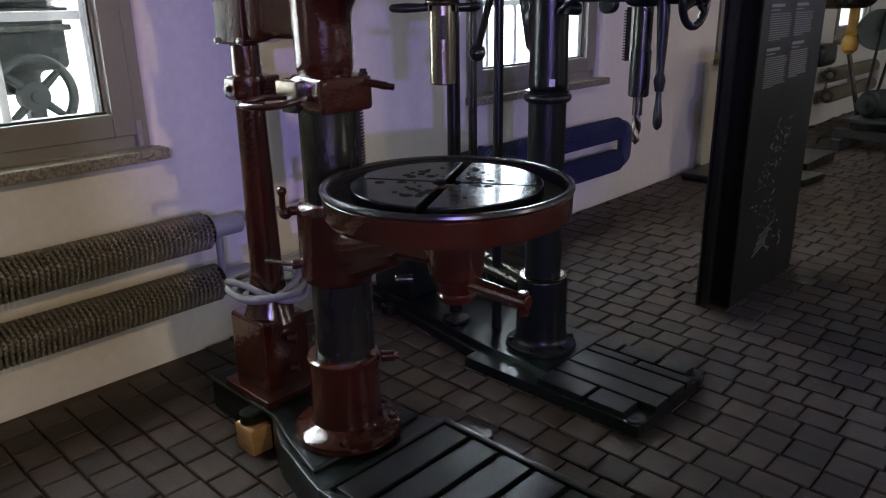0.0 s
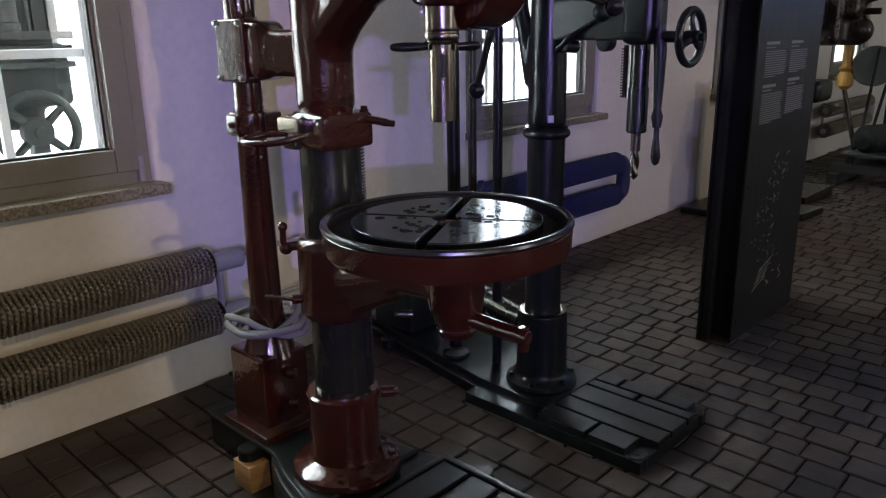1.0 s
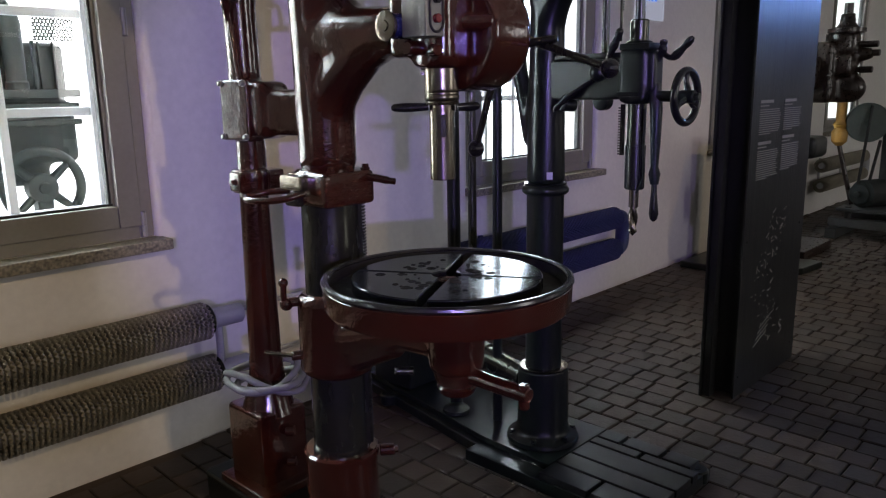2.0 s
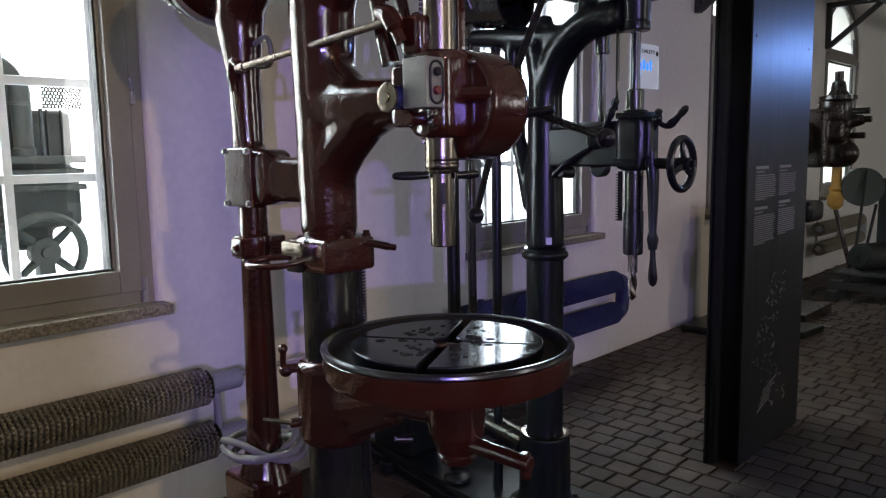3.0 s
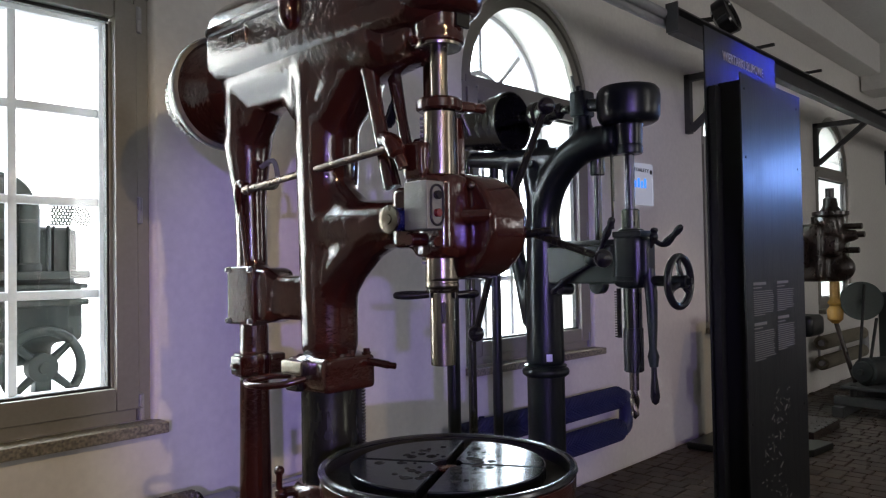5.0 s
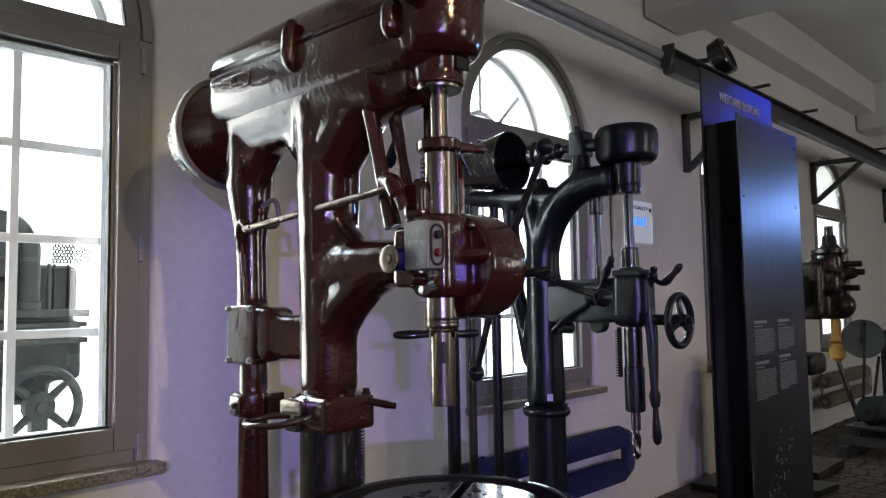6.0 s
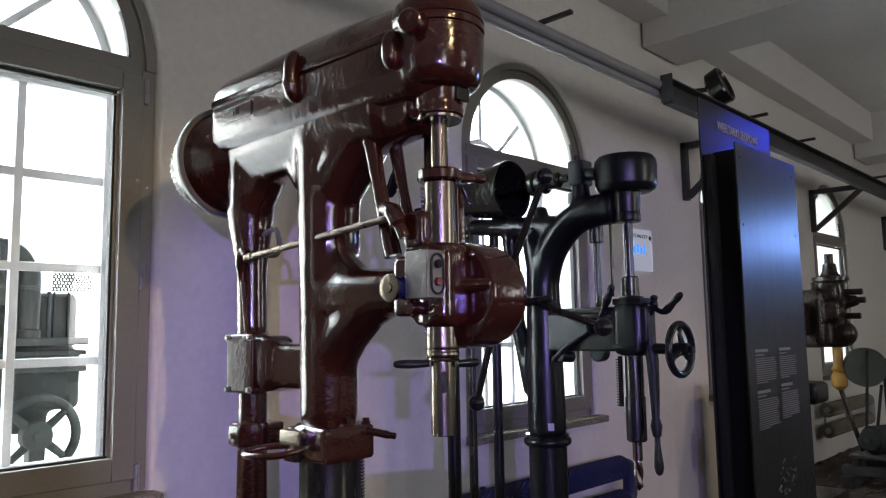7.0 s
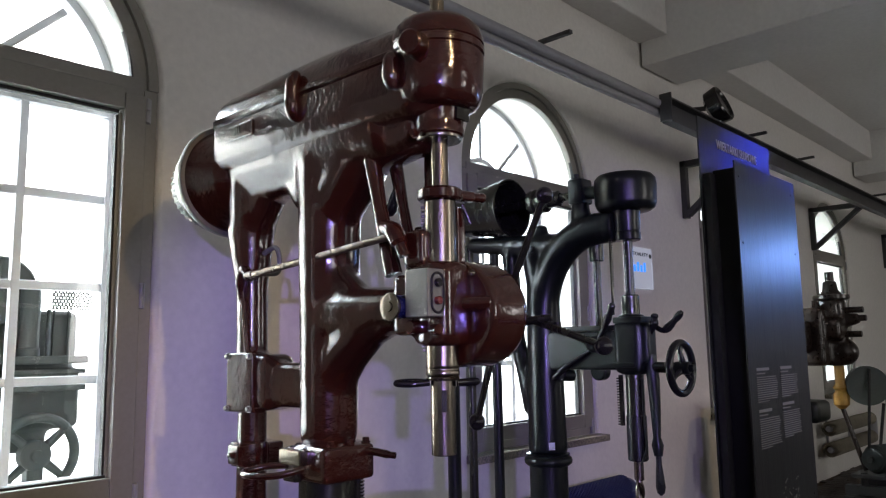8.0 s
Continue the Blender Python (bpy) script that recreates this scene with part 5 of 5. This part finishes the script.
    revolve(bm, [(0, 1.960), (0.058, 1.960), (0.086, 1.963), (0.100, 1.972), (0.107, 1.990), (0.109, 2.055), (0.106, 2.076), (0.096, 2.088), (0.07, 2.093), (0, 2.092)], Matrix.Translation((0, SY, 0)), 48)
    bell = part("pulley_cover", bm, BLACK, d)
    bm = bmesh.new()
    revolve(bm, [(0.016, 1.858), (0.043, 1.858), (0.046, 1.862), (0.046, 1.885), (0.043, 1.889), (0.045, 1.895), (0.047, 1.95), (0.050, 1.961), (0, 1.962)], Matrix.Translation((0, SY, 0)), 36)
    part("nose", bm, BLACK, d)
    # cross shaft with the belt cone
    bm = bmesh.new()
    rod(bm, (0, 0.40, 2.045), (0, -0.22, 2.055), 0.016, seg=16)
    shaft = part("cross_shaft", bm, DARKSTEEL, d)
    bm = bmesh.new()
    revolve(bm, [(0.055, 0.385), (0.085, 0.38), (0.090, 0.36), (0.088, 0.35), (0.118, 0.15), (0.119, 0.135), (0.113, 0.133), (0.105, 0.15), (0.074, 0.34), (0.018, 0.345)], Matrix.Translation((0, 0, 2.045)) @ my, 48)
    part("belt_cone", bm, DARKSTEEL, shaft, "hollow dark metal belt cone")
    bm = bmesh.new()
    revolve(bm, [(0.02, 0.045), (0.045, 0.04), (0.050, 0.03), (0.050, 0.01), (0.042, 0.005), (0.045, -0.01), (0.045, -0.03), (0.032, -0.04), (0.030, -0.09), (0.022, -0.095), (0.02, -0.10)], Matrix.Translation((0, 0, 2.052)) @ my, 32)
    part("shaft_coupling", bm, DARKSTEEL, shaft)
    bm = bmesh.new()
    box(bm, (0, -0.185, 2.060), (0.075, 0.065, 0.095), 0.010)
    rod(bm, (-0.02, -0.185, 2.10), (-0.02, -0.185, 2.125), 0.012, seg=10)
    part("bearing", bm, BLACK, shaft)
    part("shaft_link", rod(bmesh.new(), (0, -0.20, 2.055), (0, -0.28, 2.045), 0.024, seg=16), BLACK, shaft)
    # guide rod down from the neck to the arm
    bm = bmesh.new()
    rod(bm, (0.03, -0.225, 1.55), (0.03, -0.225, 1.85), 0.013, seg=14)
    rod(bm, (0.03, -0.225, 1.80), (0.03, -0.225, 1.87), 0.026, seg=16)
    part("guide_rod", bm, DARKSTEEL, d)
    # handwheel in front of the head
    bm = bmesh.new()
    WY, WZ = -0.545, 1.418
    ring(bm, (0, WY, WZ), (0, 1, 0), 0.082, 0.0125, 48, 12)
    wheel = part("handwheel", bm, BAKELITE, d, "black three-spoked handwheel")
    for k in range(3):
        a = radians(90 + 120 * k)
        bm = bmesh.new()
        tube(bm, [(0.015 * math.cos(a), WY - 0.006, WZ + 0.015 * math.sin(a)), (0.05 * math.cos(a), WY + 0.002, WZ + 0.05 * math.sin(a)), (0.078 * math.cos(a), WY, WZ + 0.078 * math.sin(a))], [0.011, 0.008, 0.009], 10)
        part("spoke", bm, BAKELITE, wheel)
    bm = bmesh.new()
    rod(bm, (0, WY - 0.03, WZ), (0, WY + 0.02, WZ), 0.021, seg=20)
    rod(bm, (0, WY - 0.045, WZ), (0, WY - 0.028, WZ), 0.013, seg=6)
    part("wheel_hub", bm, BLACK, wheel)
    part("wheel_shaft", rod(bmesh.new(), (0, WY, WZ), (0, SY, WZ + 0.005), 0.018, seg=16), BLACK, wheel)
    # hanging lever with a turned grip
    bm = bmesh.new()
    LY = -0.443
    tube(bm, [(0, LY + 0.01, 1.46), (0, LY, 1.38), (0, LY - 0.002, 1.27), (0, LY - 0.002, 1.19), (0, LY - 0.003, 1.165), (0, LY - 0.004, 1.13)], [0.022, 0.021, 0.017, 0.013, 0.020, 0.014], 16)
    lever = part("feed_lever", bm, BLACK, d)
    bm = bmesh.new()
    tube(bm, [(0, LY - 0.004, 1.13), (0, LY - 0.004, 1.10), (0, LY - 0.005, 1.06), (0, LY - 0.006, 1.03), (0, LY - 0.006, 1.012), (0, LY - 0.006, 1.004)], [0.009, 0.010, 0.014, 0.016, 0.012, 0.004], 16)
    part("grip", bm, BAKELITE, lever)
    bm = bmesh.new()
    tube(bm, smooth_path([(-0.02, LY + 0.03, 1.38), (-0.025, LY + 0.028, 1.25), (-0.022, LY + 0.025, 1.16), (-0.03, LY + 0.045, 1.10)], 5), 0.004, 8)
    part("latch_wire", bm, BLACK, lever)
    # crank handles with turned grips on the head
    for a, b, c in (((-0.05, -0.27, 1.520), (-0.055, -0.305, 1.575), (-0.055, -0.335, 1.64)), ((-0.05, -0.23, 1.475), (-0.06, -0.14, 1.425), (-0.06, -0.075, 1.375)),
                    ((0.03, -0.44, 1.56), (0.04, -0.475, 1.545), (0.05, -0.535, 1.605)), ((0.0, -0.43, 1.52), (0.0, -0.455, 1.56), (0.0, -0.46, 1.60))):
        bm = bmesh.new()
        tube(bm, smooth_path([a, b, c], 6), [0.009] * 5 + [0.010, 0.013, 0.015, 0.013, 0.010, 0.013, 0.012, 0.006], 14)
        part("crank_handle", bm, BAKELITE, head)
    for c, r in (((-0.05, -0.25, 1.500), 0.030), ((-0.03, -0.30, 1.53), 0.020)):
        part("crank_hub", ball(bmesh.new(), c, r), BLACK, head)
    part("head_rim", box(bmesh.new(), (-0.045, SY + 0.01, 1.428), (0.012, 0.085, 0.016), 0.003), BLACK, head)
    part("head_cap", box(bmesh.new(), (-0.01, SY - 0.01, 1.580), (0.085, 0.11, 0.022), 0.005), BLACK, head)
    # belts and shift rods at the rear, motor housing on the foot
    part("rear_post", rod(bmesh.new(), (0, 0.476, 0.07), (0, 0.476, 1.95), 0.028, seg=18), BLACK, d)
    part("shift_rod", rod(bmesh.new(), (0, 0.370, 0.30), (0, 0.370, 1.92), 0.018, 0.017, 14), DARKSTEEL, d, "worn steel shift rod")
    part("rear_post", rod(bmesh.new(), (0, 0.236, 0.07), (0, 0.236, 1.92), 0.020, seg=18), BLACK, d)
    bm = bmesh.new()
    box(bm, (0.06, 0.86, 0.24), (0.20, 0.26, 0.34), 0.02)
    part("motor_housing", bm, BLACK, d)
    bm = bmesh.new()
    rod(bm, (0.02, 0.42, 0.35), (0.01, 0.10, 0.30), 0.050, 0.047, 24)
    rod(bm, (0.02, 0.36, 0.34), (0.02, 0.30, 0.33), 0.058, seg=24)
    part("pump", bm, DARKSTEEL, d, "dark shiny round coolant pump")
    bm = bmesh.new()
    revolve(bm, [(0, 0.071), (0.055, 0.071), (0.06, 0.078), (0.058, 0.09), (0.03, 0.10), (0, 0.10)], Matrix.Translation((-0.06, 0.42, 0)), 24)
    part("foot_cap", bm, BLACK, foot)
    return d


black_machine()


# ---------------------------------------------------------------- farther machines
def far_machine():
    d = thing("milling_machine", (8.0, 2.38, 0), "dark brown old machine with yellow spindle by the wall", "machine")
    bm = bmesh.new()
    box(bm, (-0.05, 0.22, 1.55), (0.45, 0.42, 0.56), 0.05)
    rod(bm, (0, 0, 1.27), (0, 0, 1.75), 0.13, 0.12, 24)
    rod(bm, (0, 0.02, 1.72), (0, 0.02, 1.92), 0.15, 0.14, 24)
    ball(bm, (0, -0.08, 1.40), 0.13)
    rod(bm, (0, -0.10, 1.70), (0, -0.24, 1.72), 0.07, 0.05, 16)
    box(bm, (-0.1, -0.02, 1.62), (0.25, 0.2, 0.2), 0.03)
    casting("head", bm, BROWN, d, 0.02, 3)
    part("top_pulley", revolve(bmesh.new(), [(0, 1.90), (0.14, 1.90), (0.165, 1.915), (0.165, 1.95), (0.10, 1.96), (0.07, 2.00), (0.06, 2.08), (0.04, 2.09), (0.04, 2.18), (0, 2.18)], seg=28), BROWN, d)
    part("spindle", tube(bmesh.new(), [(0, -0.02, 1.30), (0, -0.02, 1.10), (0, -0.02, 1.06), (0, -0.02, 1.03), (0, -0.02, 0.99), (0, -0.02, 0.90), (0, -0.02, 0.86)], [0.045, 0.045, 0.07, 0.05, 0.075, 0.07, 0.03], 16), YELLOW, d, "yellow painted spindle")
    part("lower_bar", rod(bmesh.new(), (0, -0.02, 0.88), (0, -0.18, 0.30), 0.022, seg=12), BROWN, d)
    for z, y in ((1.80, -0.28), (1.72, -0.30), (1.57, -0.25)):
        part("stub", rod(bmesh.new(), (0, 0, z), (0, y, z), 0.03, seg=12), BROWN, d)
    for y in (0.12, 0.30, 0.40):
        part("top_stud", rod(bmesh.new(), (-0.15, y, 1.82), (-0.15, y, 1.90), 0.015, seg=8), BROWN, d)
    bm = bmesh.new()
    rod(bm, (-1.15, 0.22, 0.08), (-1.15, 0.22, 1.95), 0.15, 0.13, 28)
    part("column", bm, BROWN, d)
    part("arm", box(bmesh.new(), (-0.65, 0.22, 1.55), (0.95, 0.20, 0.30), 0.03), BROWN, d)
    part("foot", box(bmesh.new(), (-1.1, 0.15, 0.04), (0.7, 0.8, 0.08), 0.01), BROWN, d)
    return d


far_machine()


def belt_drive():
    d = thing("belt_drive", (8.2, 1.98, 0), "grey belt pulley with electric motor on a base frame", "machine")
    mx = pose(0, 0, 0, 0, 90, 25)
    part("pulley", revolve(bmesh.new(), [(0, -0.05), (0.03, -0.05), (0.03, -0.03), (0.17, -0.03), (0.185, -0.04), (0.185, 0.04), (0.17, 0.03), (0, 0.03)], Matrix.Translation((-0.12, 0.17, 1.08)) @ mx, 36), PULLEY, d, "grey round belt pulley")
    part("stand", box(bmesh.new(), (0.12, -0.12, 0.66), (0.34, 0.34, 1.0), 0.03), GREYGREEN, d)
    bm = bmesh.new()
    rod(bm, (-0.30, 0.12, 0.42), (0.0, -0.02, 0.42), 0.13, seg=28)
    rod(bm, (-0.33, 0.13, 0.42), (-0.29, 0.12, 0.42), 0.10, seg=28)
    rod(bm, (-0.36, 0.14, 0.42), (-0.33, 0.13, 0.42), 0.03, seg=12)
    part("motor", bm, GREYGREEN, d)
    for y in (0.16, -0.16):
        bm = bmesh.new()
        rod(bm, (-0.16, 0.08 + y * 0.3, 1.08 + y), (-0.30, 0.12 + y * 0.2, 0.42 + y * 0.5), 0.014, seg=8)
        part("belt", bm, RECESS, d)
    for y in (0.30, -0.30):
        part("base_beam", box(bmesh.new(), (-0.05, y, 0.05), (0.9, 0.10, 0.10), 0.008), BEAM, d)
    for x in (-0.35, 0.25):
        part("cross_beam", box(bmesh.new(), (x, 0, 0.145), (0.10, 0.72, 0.085), 0.008), BEAM, d)
    for x, y in ((-0.35, 0.2), (-0.35, -0.2)):
        part("post", rod(bmesh.new(), (x, y, 0.18), (x, y, 0.30), 0.03, seg=12), BEAM, d)
    part("motor_plate", box(bmesh.new(), (-0.12, 0.04, 0.275), (0.62, 0.5, 0.03), 0.005), BEAM, d)
    return d


belt_drive()


def hidden_machine():
    d = thing("machine_tool", (6.05, 2.40, 0), "black machine tool behind the panel by the wall", "machine")
    part("foot", slab(bmesh.new(), [(-0.33, -0.22), (0.02, -0.42), (0.36, -0.46), (0.39, -0.36), (0.26, -0.10), (0.30, 0.42), (-0.33, 0.42)], 0.0, 0.055, 0.010), BLACK, d)
    bm = bmesh.new()
    box(bm, (0.12, 0.15, 0.55), (0.34, 0.36, 1.0), 0.04)
    box(bm, (0.12, -0.1, 0.98), (0.32, 0.7, 0.16), 0.03)
    casting("body", bm, BLACK, d, 0.02, 3)
    part("switch_box", box(bmesh.new(), (-0.10, 0.20, 0.55), (0.10, 0.14, 0.26), 0.01), BLACK, d)
    part("crank_handle", tube(bmesh.new(), smooth_path([(-0.05, 0.0, 0.75), (-0.14, -0.02, 0.74), (-0.15, -0.02, 0.66), (-0.15, -0.02, 0.60)], 5), 0.014, 10), BAKELITE, d)
    return d


hidden_machine()


# ---------------------------------------------------------------- the yard outside
def yard():
    bm = bmesh.new()
    box(bm, (3, 503.4, -0.30), (1600, 1000, 0.2), 0)
    single("ground", bm, SNOW, "pale concrete yard outside the windows", "ground", kind="structure", smooth=False)
    b = thing("house", (4.0, 24.0, -0.2), "pale rendered house across the yard", "house")
    part("wall", box(bmesh.new(), (0, 3, 7.0), (44, 6, 14.0), 0.02), FACADE, b)
    part("roof", slab(bmesh.new(), [(-22.4, -0.5), (22.4, -0.5), (22.4, 6.5), (-22.4, 6.5)], 14.0, 14.4, 0.05), GREYGREEN, b)
    for k in range(-3, 4):
        for z in (5.6, 9.85):
            x = k * 5.4 - 0.33
            w = part("window", box(bmesh.new(), (x, -0.02, z), (0.86, 0.08, 1.0), 0.02), FACADE, b)
            for sx in (-0.19, 0.19):
                part("pane", box(bmesh.new(), (x + sx, -0.07, z), (0.33, 0.03, 0.86), 0), CABLE, w)
            part("sill", box(bmesh.new(), (x, -0.07, z - 0.57), (1.0, 0.2, 0.10), 0.02), PIPE, w)


yard()


def yard_machine():
    """A large old machine tool standing close outside the window."""
    d = thing("old_machine", (1.35, 4.75, -0.2), "weathered old machine with spoked wheel in the yard, coloured dark for shade", "machine")
    bm = bmesh.new()
    box(bm, (-0.02, 0.35, 1.445), (1.05, 0.60, 0.36), 0.03)
    box(bm, (-0.02, 0.38, 1.80), (1.05, 0.50, 0.32), 0.03)
    box(bm, (0.20, 0.30, 1.22), (0.30, 0.40, 0.16), 0.04)
    box(bm, (0.08, 0.38, 2.0), (0.38, 0.30, 0.14), 0.03)
    casting("bed", bm, YARDIRON, d, 0.02, 2)
    for x, y in ((-0.48, 0.15), (-0.48, 0.58), (0.44, 0.60)):
        part("leg", box(bmesh.new(), (x, y, 0.66), (0.10, 0.10, 1.32), 0.01), YARDIRON, d)
    for z, h, out in ((1.668, 0.045, 0.055), (1.60, 0.03, 0.02), (1.505, 0.035, 0.035)):
        part("ledge", box(bmesh.new(), (-0.02, 0.045 - out / 2, z), (1.06, 0.06 + out, h), 0.006), YARDIRON, d)
    part("disc", rod(bmesh.new(), (0.045, 0.06, 2.065), (0.045, 0.40, 2.065), 0.200, seg=44, edge=0.06), YARDIRON, d)
    part("upright_drum", revolve(bmesh.new(), [(0, 1.69), (0.060, 1.69), (0.060, 1.73), (0.052, 1.74), (0.055, 2.05), (0.048, 2.09), (0, 2.10)], Matrix.Translation((0.197, 0.03, 0)), 28), YARDIRON, d)
    part("side_pipe", rod(bmesh.new(), (0.285, -0.01, 1.69), (0.285, -0.01, 1.96), 0.012, seg=10), YARDIRON, d)
    for x in (0.36, 0.44):
        part("door_strip", box(bmesh.new(), (x, 0.125, 1.83), (0.010, 0.02, 0.27), 0.002), YARDIRON, d)
    bm = bmesh.new()
    for i in range(12):
        for j in range(7):
            box(bm, (0.300 + 0.0195 * i + 0.0097 * (j % 2), -0.03, 1.972 + 0.0185 * j), (0.010, 0.006, 0.0105), 0)
    for j in range(8):
        box(bm, (0.405, -0.03, 1.9628 + 0.0185 * j), (0.235, 0.006, 0.0080), 0)
    part("perforated_guard", bm, YARDIRON, d, "pierced sheet guard", smooth=False)
    WX, WY, WZ = 0.232, -0.08, 1.145
    bm = bmesh.new()
    ring(bm, (WX, WY, WZ), (0, 1, 0), 0.205, 0.028, 48, 12)
    wheel = part("spoked_wheel", bm, YARDIRON, d, "spoked iron flywheel")
    part("wheel_hub", revolve(bmesh.new(), [(0, 0.075), (0.030, 0.075), (0.034, 0.055), (0.066, 0.050), (0.080, 0.040), (0.084, -0.03), (0.05, -0.05), (0.03, -0.16), (0, -0.16)],
                              Matrix.Translation((WX - 0.012, WY, WZ)) @ pose(0, 0, 0, 90), 32), YARDIRON, wheel)
    for deg in (42, 138, 222, 318):
        c, t = math.cos(radians(deg)), math.sin(radians(deg))
        part("spoke", rod(bmesh.new(), (WX + 0.06 * c, WY, WZ + 0.06 * t), (WX + 0.20 * c, WY, WZ + 0.20 * t), 0.026, 0.020, 12), YARDIRON, wheel)
    part("shaft", rod(bmesh.new(), (WX, WY + 0.10, WZ), (WX, 0.40, 1.19), 0.04, seg=16), YARDIRON, d)
    return d


yard_machine()
bm = bmesh.new()
box(bm, (3, 60, 20), (400, 0.2, 90), 0)
single("backdrop", bm, HAZE, "bright white overcast sky", "sky", kind="structure", smooth=False)


# ---------------------------------------------------------------- block floor, laid in courses
def floor():
    base = bmesh.new()
    box(base, (3, -1.3, -0.055), (22.6, 8.5, 0.08), 0)
    ob = single("floor", base, MORTAR, "dark brown block floor laid in courses", "floor", kind="structure", smooth=False)
    rnd = random.Random(7)
    pitch, gap = 0.1235, 0.0065
    near, verts, faces = [], [], []
    shapes = {}
    def block(w, l):
        c, hz = 0.0045, 0.018
        a, b = w / 2, l / 2
        return [(-a, -b, -hz), (a, -b, -hz), (a, b, -hz), (-a, b, -hz), (-a, -b, -c), (a, -b, -c), (a, b, -c), (-a, b, -c),
                (-a + c, -b + c, 0), (a - c, -b + c, 0), (a - c, b - c, 0), (-a + c, b - c, 0)]
    quads = [(0, 1, 5, 4), (1, 2, 6, 5), (2, 3, 7, 6), (3, 0, 4, 7), (4, 5, 9, 8), (5, 6, 10, 9), (6, 7, 11, 10), (7, 4, 8, 11), (8, 9, 10, 11)]
    lengths = (0.118, 0.128, 0.138, 0.150)
    first = int((X_MIN - 2.0) / pitch)
    for i in range(first, int((X_MAX - 2.0) / pitch) + 1):
        x = 2.0 + pitch * (i + 0.5)
        y = WALL_Y - 0.004 - rnd.random() * 0.09
        while y > Y_MIN:
            l = rnd.choice(lengths)
            yc = y - l / 2
            y -= l
            z = rnd.uniform(-0.0022, 0.0022)
            tilt = rnd.uniform(-0.006, 0.006), rnd.uniform(-0.006, 0.006), rnd.uniform(-0.012, 0.012)
            if 0.62 < x < 2.9 and 0.55 < yc < 2.93 and len(near) < 300 and not (X1 - 0.15 < x < X1 + 0.15 and yc < 2.3) and not (2.2 < x < 2.6 and yc > 1.25):
                near.append((x + rnd.uniform(-0.001, 0.001), yc, z, tilt, l))
                continue
            k = len(verts)
            ca, sa = math.cos(tilt[2]), math.sin(tilt[2])
            for vx, vy, vz in block(pitch - gap, l - gap):
                verts.append((x + vx * ca - vy * sa, yc + vx * sa + vy * ca, z + vz + vx * tilt[0] + vy * tilt[1]))
            faces.extend(tuple(k + q for q in f) for f in quads)
    me = bpy.data.meshes.new("floor_blocks")
    me.from_pydata(verts, [], faces)
    me.materials.append(BLOCK_FAR)
    rest = tagged(new("floor_blocks", me), kind="stuff")
    rest.parent = ob
    for l in lengths:
        m = bpy.data.meshes.new("block")
        m.from_pydata(block(pitch - gap, l - gap), [], quads)
        m.materials.append(BLOCK)
        shapes[l] = m
    for x, y, z, tilt, l in near:
        b = new("block", shapes[l])
        b.parent = ob
        b.location, b.rotation_euler = (x, y, z), (tilt[1], -tilt[0], tilt[2])


floor()
